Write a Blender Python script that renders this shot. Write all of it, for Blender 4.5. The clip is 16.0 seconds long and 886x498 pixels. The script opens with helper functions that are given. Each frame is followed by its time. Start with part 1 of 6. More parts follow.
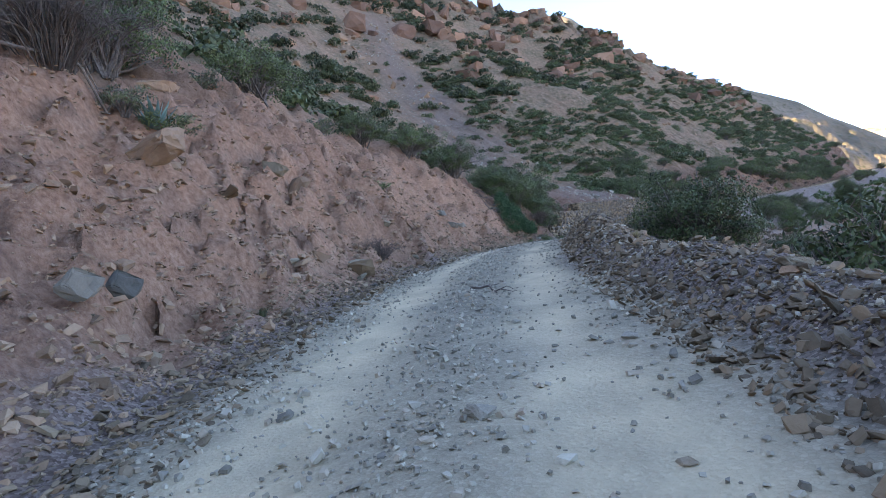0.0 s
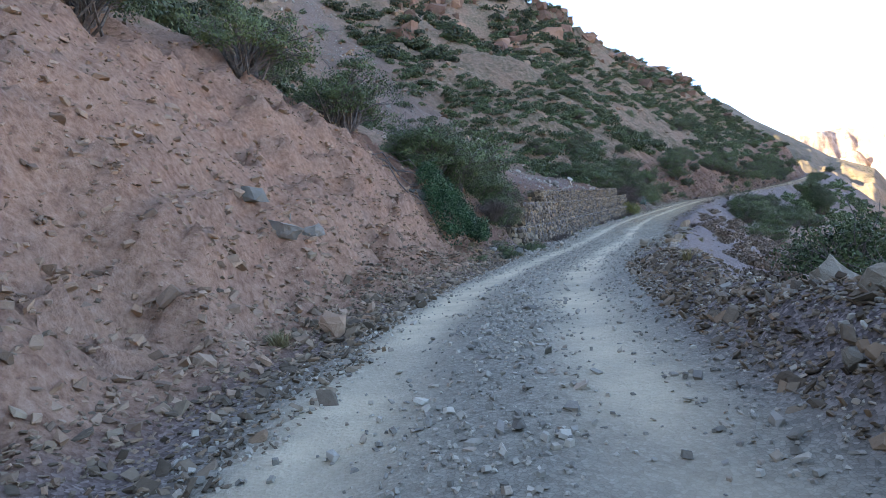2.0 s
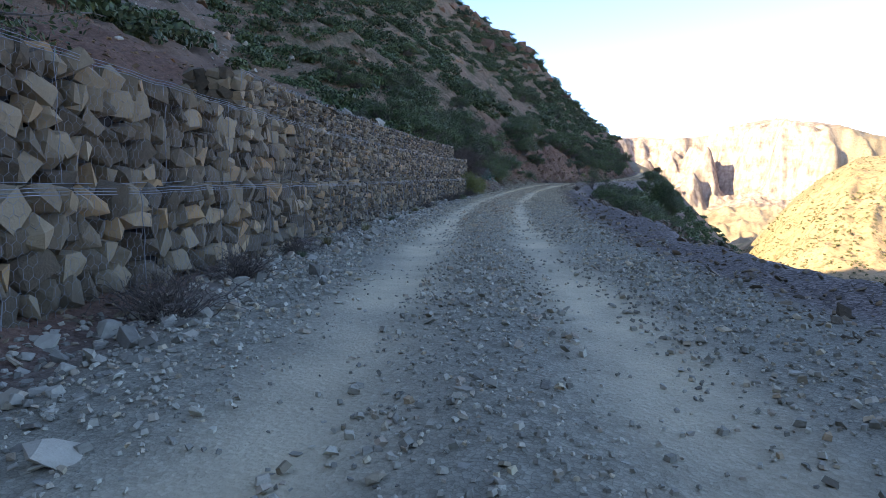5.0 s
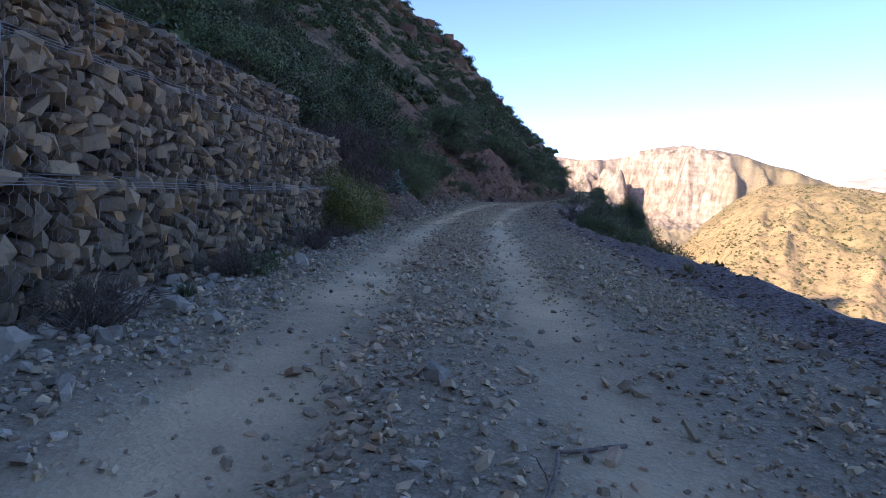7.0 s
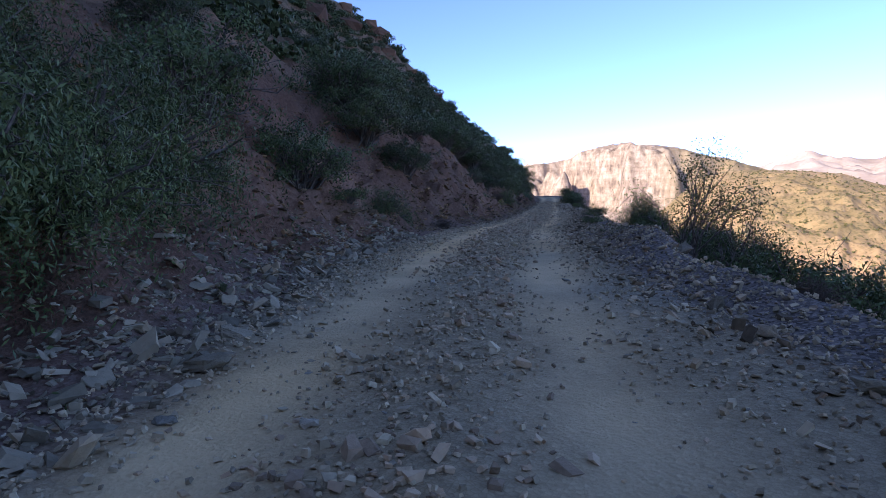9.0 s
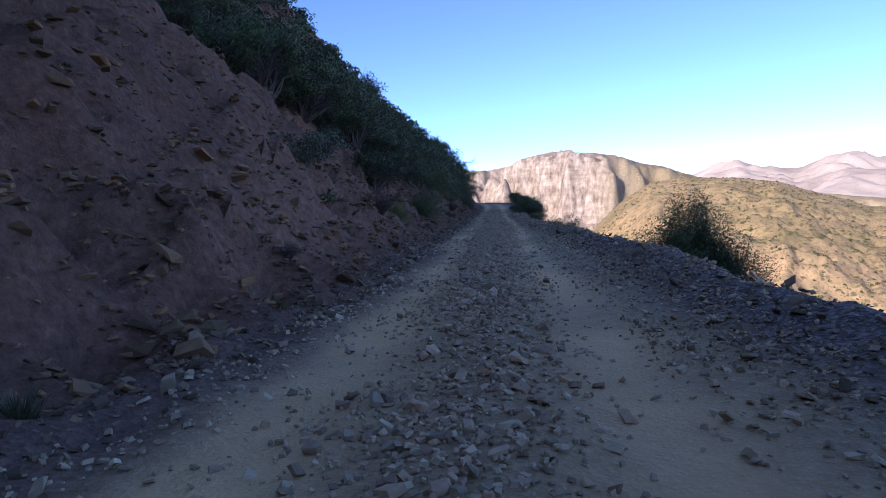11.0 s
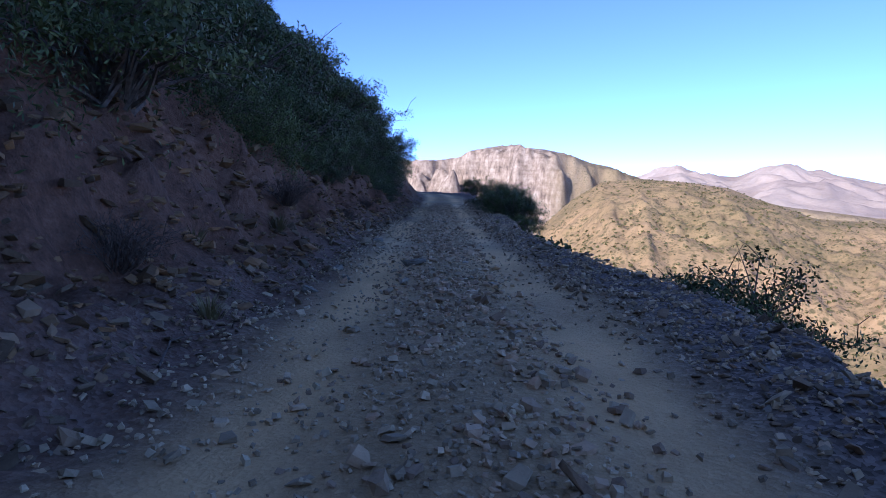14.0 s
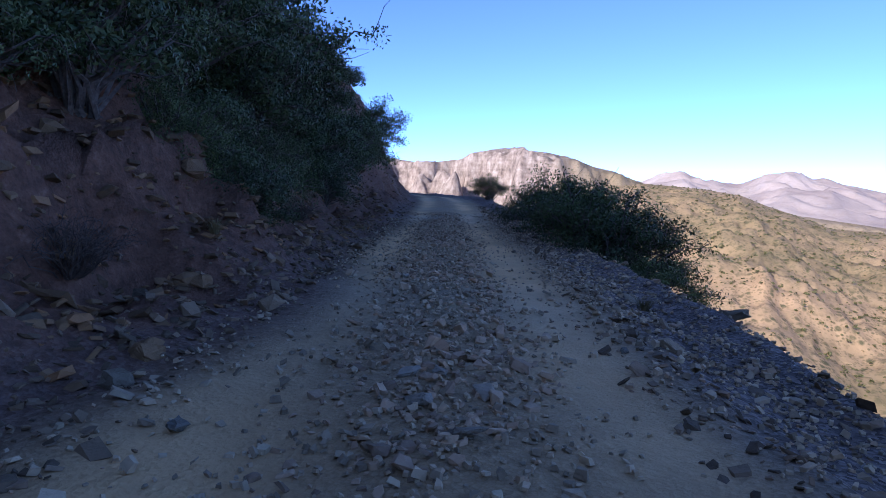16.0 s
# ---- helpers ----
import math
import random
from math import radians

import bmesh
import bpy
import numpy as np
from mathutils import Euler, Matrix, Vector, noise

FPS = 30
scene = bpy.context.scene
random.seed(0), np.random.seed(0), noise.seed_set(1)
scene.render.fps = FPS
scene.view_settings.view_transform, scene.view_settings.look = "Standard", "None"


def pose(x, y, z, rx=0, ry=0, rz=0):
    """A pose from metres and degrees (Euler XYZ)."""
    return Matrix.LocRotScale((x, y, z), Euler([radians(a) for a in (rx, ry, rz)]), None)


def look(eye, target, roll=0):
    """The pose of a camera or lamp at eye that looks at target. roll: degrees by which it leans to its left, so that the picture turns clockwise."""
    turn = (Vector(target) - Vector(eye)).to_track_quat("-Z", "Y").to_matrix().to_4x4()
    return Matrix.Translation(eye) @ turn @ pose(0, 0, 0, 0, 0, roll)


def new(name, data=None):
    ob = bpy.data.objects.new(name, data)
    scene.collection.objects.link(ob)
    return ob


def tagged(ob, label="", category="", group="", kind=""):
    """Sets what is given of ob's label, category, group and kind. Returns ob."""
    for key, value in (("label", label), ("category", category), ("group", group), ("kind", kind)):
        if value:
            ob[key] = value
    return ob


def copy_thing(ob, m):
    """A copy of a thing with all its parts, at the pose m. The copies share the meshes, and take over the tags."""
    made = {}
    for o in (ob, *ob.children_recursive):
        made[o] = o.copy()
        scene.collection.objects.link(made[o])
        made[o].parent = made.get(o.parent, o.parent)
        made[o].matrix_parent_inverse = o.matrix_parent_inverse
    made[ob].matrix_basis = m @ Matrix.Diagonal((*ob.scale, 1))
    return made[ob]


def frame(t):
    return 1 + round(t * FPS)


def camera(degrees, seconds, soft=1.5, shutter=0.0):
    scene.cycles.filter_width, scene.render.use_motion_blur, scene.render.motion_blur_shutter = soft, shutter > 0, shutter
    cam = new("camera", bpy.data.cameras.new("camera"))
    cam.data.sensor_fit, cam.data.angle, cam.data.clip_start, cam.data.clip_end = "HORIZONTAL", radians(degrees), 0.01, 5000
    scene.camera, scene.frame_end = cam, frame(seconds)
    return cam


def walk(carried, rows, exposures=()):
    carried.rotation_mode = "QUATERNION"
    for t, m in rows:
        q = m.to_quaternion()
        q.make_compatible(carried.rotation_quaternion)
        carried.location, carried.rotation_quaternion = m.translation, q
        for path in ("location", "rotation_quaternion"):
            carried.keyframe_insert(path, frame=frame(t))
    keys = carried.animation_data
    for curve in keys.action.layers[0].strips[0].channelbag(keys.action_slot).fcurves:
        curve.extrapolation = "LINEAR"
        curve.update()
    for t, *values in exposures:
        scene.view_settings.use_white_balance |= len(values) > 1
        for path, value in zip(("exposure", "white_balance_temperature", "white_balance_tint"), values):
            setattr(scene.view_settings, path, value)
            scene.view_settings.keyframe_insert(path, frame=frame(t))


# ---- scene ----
cam = camera(70.6, 16.0, soft=0.6)
PATH = [
    (0, (0.0, 0.0, 1.15), (-0.041, 2.0, 1.148), -9.6),
    (0.5, (0.163, 5.24, 1.432), (0.155, 7.24, 1.403), -9.8),
    (1, (0.553, 10.149, 1.661), (0.594, 12.149, 1.625), -9.4),
    (1.5, (1.043, 14.888, 1.856), (1.139, 16.884, 1.791), -9.2),
    (2, (1.768, 19.65, 2.019), (1.941, 21.641, 1.933), -6.9),
    (2.5, (2.582, 24.25, 2.013), (2.845, 26.228, 1.875), -5.1),
    (3, (3.732, 28.92, 1.881), (4.088, 30.879, 1.699), -3.1),
    (3.5, (5.304, 33.614, 1.731), (5.767, 35.548, 1.523), -2.2),
    (4, (7.127, 38.011, 1.555), (7.683, 39.92, 1.34), -1.9),
    (4.5, (9.124, 42.487, 1.383), (9.766, 44.368, 1.159), -0.9),
    (7, (23.054, 71.162, 1.329), (24.019, 72.904, 1.151), 2.6),
    (7.5, (26.378, 76.731, 1.31), (27.372, 78.459, 1.149), 2.1),
    (8, (29.78, 82.211, 1.359), (30.809, 83.921, 1.219), 1.1),
    (8.5, (33.256, 87.408, 1.418), (34.319, 89.096, 1.269), -1.0),
    (9, (36.703, 92.369, 1.564), (37.802, 94.034, 1.432), -2.3),
    (11.5, (58.274, 116.257, 1.811), (59.559, 117.785, 1.689), -1.6),
    (12, (61.668, 119.954, 1.842), (62.983, 121.455, 1.71), -0.7),
    (12.5, (64.97, 123.468, 1.923), (66.313, 124.944, 1.794), -0.3),
    (13, (68.358, 126.998, 1.962), (69.72, 128.456, 1.826), -0.2),
    (13.5, (71.764, 130.545, 2.007), (73.139, 131.991, 1.87), 0.3),
    (14, (75.169, 134.083, 2.036), (76.551, 135.521, 1.884), 0.9),
    (14.5, (78.468, 137.558, 2.117), (79.852, 138.996, 1.975), 1.7),
    (15, (81.586, 140.785, 2.179), (82.972, 142.221, 2.035), 1.4),
    (15.5, (84.788, 144.186, 2.2), (86.168, 145.626, 2.048), 1.2),
    (16, (87.794, 147.384, 2.317), (89.175, 148.823, 2.171), 1.9),
]
# stops, white balance and tint: the phone's camera settles as the bright valley comes into view
EXPOSURES = [(0.0, 4.2, 9000, 5), (1.5, 4.27, 9000, 5), (3.5, 3.8, 8300, 0), (4.5, 3.58, 8000, 0), (7.0, 2.75, 6900, 9), (9.0, 2.52, 6500, 11), (11.5, 2.17, 5850, 12), (16.0, 2.05, 5450, 13)]
walk(cam, [(t, look(eye, target, roll)) for t, eye, target, roll in PATH], EXPOSURES)

# ---------------------------------------------------------------- light
SUN_AZ = radians(-96)       # clockwise from +y: the sun stands behind the hill
SUN_EL = radians(24)
world = bpy.data.worlds.new("sky")
scene.world = world
world.use_nodes = True
wn = world.node_tree
sky = wn.nodes.new("ShaderNodeTexSky")
sky.sky_type = 'NISHITA'
sky.sun_disc = False
sky.sun_elevation = SUN_EL
sky.sun_rotation = SUN_AZ
sky.altitude = 500
sky.air_density = 0.22
sky.dust_density = 0.15
sky.ozone_density = 1.5
bg = wn.nodes["Background"]
bg.inputs["Strength"].default_value = 0.15
vivid = wn.nodes.new("ShaderNodeHueSaturation")
vivid.inputs["Saturation"].default_value = 1.06
vivid.inputs["Hue"].default_value = 0.506
wn.links.new(sky.outputs[0], vivid.inputs["Color"])
wn.links.new(vivid.outputs[0], bg.inputs["Color"])
sun_data = bpy.data.lights.new("sun", 'SUN')
sun_data.energy = 1.85
sun_data.angle = radians(0.53)
sun_data.color = (1.0, 0.86, 0.70)
sun = new("sun", sun_data)
sun_dir = Vector((math.sin(SUN_AZ) * math.cos(SUN_EL), math.cos(SUN_AZ) * math.cos(SUN_EL), math.sin(SUN_EL)))
sun.rotation_euler = sun_dir.to_track_quat("Z", "Y").to_euler()
sun.location = sun_dir * 400

# ---------------------------------------------------------------- numpy noise
def _hash(ix, iy, seed):
    h = (ix.astype(np.int64) * 374761393 + iy.astype(np.int64) * 668265263 + seed * 1274126177) & 0xFFFFFFFF
    h = ((h ^ (h >> 13)) * 1103515245) & 0xFFFFFFFF
    h = ((h ^ (h >> 16)) * 2246822519) & 0xFFFFFFFF
    return ((h ^ (h >> 15)) & 0xFFFF) / 65535.0


def vnoise(x, y, seed=0):
    """Smooth value noise, -1 to 1."""
    x, y = np.asarray(x, float), np.asarray(y, float)
    ix, iy = np.floor(x), np.floor(y)
    fx, fy = x - ix, y - iy
    fx, fy = fx * fx * fx * (fx * (fx * 6 - 15) + 10), fy * fy * fy * (fy * (fy * 6 - 15) + 10)
    a, b = _hash(ix, iy, seed), _hash(ix + 1, iy, seed)
    c, d = _hash(ix, iy + 1, seed), _hash(ix + 1, iy + 1, seed)
    return (a + (b - a) * fx + (c - a) * fy + (a - b - c + d) * fx * fy) * 2 - 1


def fbm(x, y, size, octaves=4, seed=0, gain=0.5):
    out, amp, k = 0.0, 1.0, 1.0 / size
    for o in range(octaves):
        out = out + amp * vnoise(x * k + 13.7 * o, y * k - 7.1 * o, seed + o)
        amp, k = amp * gain, k * 2.03
    return out


def ridged(x, y, size, octaves=4, seed=0):
    out, amp, k = 0.0, 1.0, 1.0 / size
    for o in range(octaves):
        out = out + amp * (1 - 2 * np.abs(vnoise(x * k + 3.7 * o, y * k - 5.1 * o, seed + o)))
        amp, k = amp * 0.5, k * 2.1
    return out


def keyed(s, keys):
    ks, vs = zip(*keys)
    return np.interp(s, ks, vs)


def smooth(a, b, x):
    t = np.clip((x - a) / (b - a), 0, 1)
    return t * t * (3 - 2 * t)


# ---------------------------------------------------------------- the road's line
# Middle of the road: x, y, z of its surface, from behind the start to the bend round the spur.
ROAD_POINTS = [(-0.5, -160, 0.0), (-0.4, -60, 0.0), (-0.3, -20, 0.0), (0.1, 0, 0.0), (0.7, 10.15, 0.42), (2.0, 19.65, 0.72), 
               (3.95, 28.9, 0.68), (7.3, 38.0, 0.42), (12.0, 48.5, 0.2), (16.57, 58.61, 0.13), (23.18, 71.13, 0.17), (29.88, 82.23, 0.23), 
               (36.78, 92.33, 0.41), (46.78, 104.33, 0.76), (58.38, 116.23, 0.74), (71.78, 130.53, 0.88), (87.78, 147.33, 1.15), (102.38, 162.33, 1.5), 
               (114.38, 175.03, 2.0), (122.88, 185.03, 2.35), (127.38, 194.03, 2.45), (128.38, 204.03, 2.4), (125.38, 214.03, 2.3), (117.38, 224.03, 2.2), 
               (102.38, 238.03, 2.1), (58.38, 278.03, 1.9), (-21.62, 348.03, 1.8)]


def dense_line(points, step=0.5):
    p = np.array(points, float)
    q = np.vstack([2 * p[0] - p[1], p, 2 * p[-1] - p[-2]])
    out = []
    for i in range(1, len(q) - 2):
        a, b, c, d = q[i - 1], q[i], q[i + 1], q[i + 2]
        n = max(4, int(np.linalg.norm(c - b) / 0.4))
        t = (np.arange(n) / n)[:, None]
        ta, tb, td = np.linalg.norm(b - a) ** 0.5, np.linalg.norm(c - b) ** 0.5, np.linalg.norm(d - c) ** 0.5
        m1 = (c - b) + tb * ((b - a) / ta - (c - a) / (ta + tb))
        m2 = (c - b) + tb * ((d - c) / td - (d - b) / (tb + td))
        out.append((2 * t**3 - 3 * t**2 + 1) * b + (t**3 - 2 * t**2 + t) * m1 + (-2 * t**3 + 3 * t**2) * c + (t**3 - t**2) * m2)
    out = np.vstack(out + [p[-1:]])
    s = np.r_[0, np.cumsum(np.linalg.norm(np.diff(out[:, :2], axis=0), axis=1))]
    s = s - np.interp(0, out[:, 1][:400], s[:400])
    s = s + 2.45 * smooth(50, 84, s)      # lengths along the wall are a little long
    si = np.arange(s[0], s[-1], step)
    return si, np.stack([np.interp(si, s, out[:, k]) for k in range(3)], 1)


S_LINE, LINE = dense_line(ROAD_POINTS)
_tan = np.gradient(LINE[:, :2], axis=0)
_tan /= np.linalg.norm(_tan, axis=1, keepdims=True)
LEFT = np.stack([-_tan[:, 1], _tan[:, 0]], 1)


def on_road(s, d):
    """World x, y at the length s along the road, d metres to the left of its middle."""
    s = np.asarray(s, float)
    x = np.interp(s, S_LINE, LINE[:, 0]) + d * np.interp(s, S_LINE, LEFT[:, 0])
    y = np.interp(s, S_LINE, LINE[:, 1]) + d * np.interp(s, S_LINE, LEFT[:, 1])
    return x, y


def road_frame(x, y):
    """Length along the road, distance to its left, and the road's height, for places x, y."""
    x, y = np.atleast_1d(x).astype(float), np.atleast_1d(y).astype(float)
    s, d, z = np.empty(x.size), np.empty(x.size), np.empty(x.size)
    coarse = LINE[::6, :2]
    for a in range(0, x.size, 20000):
        p = np.stack([x[a:a + 20000], y[a:a + 20000]], 1)
        k = ((p[:, None, :] - coarse[None]) ** 2).sum(-1).argmin(1) * 6
        best = np.full(len(p), 1e18)
        idx = k.copy()
        for o in range(-6, 7):
            kk = np.clip(k + o, 0, len(LINE) - 1)
            e = ((p - LINE[kk, :2]) ** 2).sum(1)
            idx = np.where(e < best, kk, idx)
            best = np.minimum(e, best)
        off = p - LINE[idx, :2]
        along = (off * _tan[idx]).sum(1)
        side = (off * LEFT[idx]).sum(1)
        dist = np.sqrt(best)
        sign = np.where(side >= 0, 1.0, -1.0)
        s[a:a + 20000] = S_LINE[idx] + np.clip(along, -0.3, 0.3)
        d[a:a + 20000] = np.where(np.abs(along) < 0.6, side, sign * dist)
        z[a:a + 20000] = np.interp(s[a:a + 20000], S_LINE, LINE[:, 2])
    return s, d, z


# ---------------------------------------------------------------- the shape of the land
WALL_A, WALL_B = 48.8, 95.0      # the gabion wall's stretch along the road
FOOT = [(-160, 2.5), (0, 2.5), (5, 2.9), (9, 3.15), (14, 3.1), (19, 2.6), (24, 2.5), (28, 2.35), (34, 2.5), (40, 2.7), (44, 3.0), (48, 3.4), (52, 3.5), (94, 3.4), (100, 2.7), (107, 2.7), (113, 3.2), (122, 3.0), (135, 2.1), (145, 1.95), (165, 1.75), (190, 1.75), (240, 2.4)]
BANK_SLOPE = [(-160, 1.0), (0, 1.25), (25, 1.12), (34, 1.2), (39, 1.7), (46.5, 1.7), (49.5, 0.85), (95, 0.7), (103, 0.6), (114, 0.9), (135, 1.0), (180, 1.1), (195, 1.1), (222, 1.5), (234, 2.2), (250, 1.6)]
BANK_TOP = [(-160, 6), (0, 6.5), (28, 5.5), (44, 4.0), (52, 2.2), (94, 2.2), (103, 2.2), (120, 5.0), (150, 5.5), (200, 6), (234, 7), (300, 7)]
APRON = [(-160, 1.0), (0, 1.2), (10, 1.0), (16, 0.7), (28, 0.7), (34, 1.4), (45, 1.4), (48, 0.2), (96, 0.2), (101, 0.8), (108, 1.3), (120, 1.2), (135, 0.8), (165, 0.9), (200, 1.1)]     # width of the rubble slope at the bank's foot
HILL_SLOPE = [(-160, 0.8), (0, 0.75), (40, 0.72), (58, 0.48), (95, 0.5), (112, 0.66), (140, 0.74), (235, 0.76), (400, 0.85)]
BERM = [(-160, 0.3), (0, 0.27), (6, 0.3), (16, 0.46), (26, 0.34), (34, 0.2), (45, 0.06), (75, 0.02), (90, -0.05), (104, -0.08), (109, 0.0), (114, 0.15), (125, 0.16), (142, 0.15), (152, 0.1), (160, 0.03), (166, -0.04), (176, -0.1), (182, -0.18), (186, -0.12), (190, -0.08), (196, 0.0), (205, 0.12), (240, 0.2)]
EDGE = [(-160, 1.3), (0, 1.2), (10, 1.28), (20, 1.36), (30, 1.6), (38, 1.65), (44, 2.0), (50, 2.6), (56, 2.85), (75, 2.9), (92, 2.9), (100, 2.4), (106, 1.7), (112, 1.35), (122, 1.4), (132, 1.7), (141, 1.95), (150, 2.0), (158, 1.75), (165, 1.6), (178, 1.4), (183, 1.25), (185.5, 1.5), (190, 1.7), (205, 1.7), (240, 2.3)]
TRACK_MID = [(-160, 0.48), (0, 0.48), (20, 0.55), (28, 0.4), (40, 0.33), (48, 0.12), (60, 0.0), (82, 0.25), (107, 0.5), (140, 0.2), (164, -0.2), (182, 0.02), (200, 0.2), (240, 0.0)]   # middle between the wheel tracks
DROP = [(-160, 0.5), (0, 0.55), (30, 0.6), (60, 0.62), (100, 0.75), (140, 0.9), (165, 1.05), (240, 1.0), (400, 0.85)]


def land(x, y, fine=True):
    """Height of the ground, and what it is made of."""
    s, d, zr = road_frame(x, y)
    x, y = np.atleast_1d(x), np.atleast_1d(y)
    foot = keyed(s, FOOT) + 0.3 * fbm(s, 0 * s, 5.0, 3, 11)
    t = np.maximum(d - foot, 0)
    mb, hb, mh = keyed(s, BANK_SLOPE), keyed(s, BANK_TOP), keyed(s, HILL_SLOPE)
    hb = hb * (1 + 0.25 * fbm(s, 0 * s, 14.0, 2, 5))
    tk = hb / mb
    tb = t - 0.68 * np.minimum(t, keyed(s, APRON))
    rise = mb * np.minimum(tb, tk) - 0.25 * mb * np.exp(-tb / 0.5) * np.minimum(tb, 1)
    a = np.maximum(tb - tk, 0)
    rise = rise + mh * np.minimum(a, 26) + 0.82 * np.clip(a - 26, 0, 20) + 0.93 * np.clip(a - 46, 0, 105) + 0.2 * np.clip(a - 151, 0, 300)
    wall = smooth(WALL_A - 1.0, WALL_A + 1.5, s) * (1 - smooth(WALL_B - 3.0, WALL_B + 2.0, s))
    high = 1.75 + 0.95 * smooth(60, 63, s)
    step = 0.25 * np.minimum(t, 0.6) + high * smooth(1.3, 2.2, t) + 0.42 * np.maximum(t - 2.2, 0)
    step = np.where(t > 20, step + (rise - step) * smooth(20, 45, t), step)
    rise = rise * (1 - wall) + step * wall
    # right of the road: windrow of rubble, then the drop
    e = np.maximum(-d, 0)
    berm = keyed(s, BERM) * (1 + 0.5 * fbm(s, 0 * s, 4.0, 3, 21))
    edge = keyed(s, EDGE) + 0.22 * fbm(s, 0 * s, 6.0, 2, 31)
    hump = berm * smooth(edge, edge + 0.9, e)
    lip = edge + 1.2 + 0.25 * fbm(s, 0 * s, 7.0, 2, 33)
    ds = keyed(s, DROP)
    fall = ds * np.minimum(np.maximum(e - lip, 0), 90) + 0.35 * np.clip(e - lip - 90, 0, 160)
    fall = fall - 0.3 * np.clip(1 - np.abs(e - lip) / 0.8, 0, 1) * 0.3
    h = np.where(d >= 0, rise, hump - fall)
    # wheel tracks and the ridge between them
    wob = keyed(s, TRACK_MID) + 0.08 * fbm(s, 0 * s, 18.0, 2, 41)
    tr1 = np.exp(-((d - 1.05 - wob) / 0.48) ** 2)
    tr2 = np.exp(-((d + 1.0 - wob) / 0.43) ** 2)
    on = smooth(-0.1, 0.9, foot - np.abs(np.where(d > 0, d, 0))) * (1 - smooth(edge - 0.3, edge + 0.5, e))
    h = h + on * (0.035 * np.exp(-((d - wob) / 0.5) ** 2) - 0.03 * (tr1 + tr2))
    off = 1 - on
    rough = smooth(0.0, 2.0, t) + smooth(0.0, 2.5, e - edge)
    h = h + 0.5 * rough * fbm(x, y, 6.0, 3, 51) * np.where(d >= 0, np.clip(t / 8, 0.15, 1), np.clip((e - 2.5) / 8, 0.04, 1))
    big = smooth(6, 40, t) * (1 - 0.6 * wall)
    h = h + big * (3.2 * fbm(x, y, 45.0, 3, 61) + 1.6 * ridged(x, y, 16.0, 3, 66))
    h = h + smooth(12, 60, e) * (5.0 * fbm(x, y, 60.0, 3, 71))
    bands = smooth(55, 95, h)
    h = h + bands * (np.round((h + 3 * fbm(x, y, 30, 2, 77)) / 9) * 9 - h) * 0.3
    h = h + 8 * np.exp(-(((x - 48) / 20) ** 2 + ((y - 203) / 22) ** 2)) + 4 * np.exp(-(((x - 92) / 16) ** 2 + ((y - 206) / 16) ** 2))
    h = h + 58 * np.exp(-(((x - 55) / 58) ** 2 + ((y - 298) / 60) ** 2)) + 14 * np.exp(-(((x - 5) / 30) ** 2 + ((y - 270) / 40) ** 2))
    if fine:
        k = smooth(0.0, 1.2, t) * (1 - smooth(25, 60, t)) * (1 - 0.5 * wall) * (1 + 0.15 * smooth(120, 160, s) + 0.35 * (1 - smooth(20, 32, s)))
        layer = ridged(x * 0.7 + y * 0.7, h * 2.2 + (x - y) * 0.5, 1.6, 3, 81)
        h = h + 0.3 * k * layer + 0.24 * k * fbm(x, y, 1.1, 4, 85) + 0.09 * k * ridged(x, y + h, 0.7, 2, 86)
        shelf = h * 1.7 + 0.25 * (x - y) + 1.1 * fbm(x, y, 2.6, 3, 87)
        h = h + 0.3 * k * (np.abs((shelf % 1.0) - 0.35) - 0.3) * smooth(0.3, 1.5, t)
        h = h + off * 0.05 * fbm(x, y, 0.5, 2, 91) * (1 - smooth(15, 40, t + e))
        h = h + on * 0.012 * fbm(x, y, 0.45, 3, 95)
    dust = on * np.clip((tr1 + tr2) * (0.85 + 0.4 * fbm(x, y, 1.7, 3, 97)) + (0.34 - 0.26 * smooth(6, 26, s)) * (1 + 0.7 * fbm(x, y, 3.0, 3, 98)), 0, 1)
    return zr + h, dict(s=s, d=d, road=on, dust=dust, t=t, e=e, wall=wall, h=h)


def z_at(x, y):
    return float(land(np.array([x]), np.array([y]))[0][0])

# ---------------------------------------------------------------- materials
def material(name, base=(0.5, 0.5, 0.5), rough=0.9, spec=0.3):
    m = bpy.data.materials.new(name)
    m.use_nodes = True
    b = m.node_tree.nodes["Principled BSDF"]
    b.inputs["Base Color"].default_value = (*base, 1)
    b.inputs["Roughness"].default_value = rough
    b.inputs["Specular IOR Level"].default_value = spec
    return m, m.node_tree, b


def node(nt, kind, **kw):
    n = nt.nodes.new(kind)
    for k, v in kw.items():
        n.inputs[k.replace("_", " ")].default_value = v
    return n


def noise_tex(nt, scale, detail=6.0, rough=0.6, coord="Object", distort=0.0):
    tc = nt.nodes.new("ShaderNodeTexCoord")
    n = node(nt, "ShaderNodeTexNoise", Scale=scale, Detail=detail, Roughness=rough, Distortion=distort)
    nt.links.new(tc.outputs[coord], n.inputs["Vector"])
    return n.outputs["Fac"]


def stretched(nt, scale, stretch):
    tc = nt.nodes.new("ShaderNodeTexCoord")
    mp = nt.nodes.new("ShaderNodeMapping")
    mp.inputs["Scale"].default_value = stretch
    n = node(nt, "ShaderNodeTexNoise", Scale=scale, Detail=7.0, Roughness=0.6)
    nt.links.new(tc.outputs["Object"], mp.inputs["Vector"])
    nt.links.new(mp.outputs[0], n.inputs["Vector"])
    return n.outputs["Fac"]


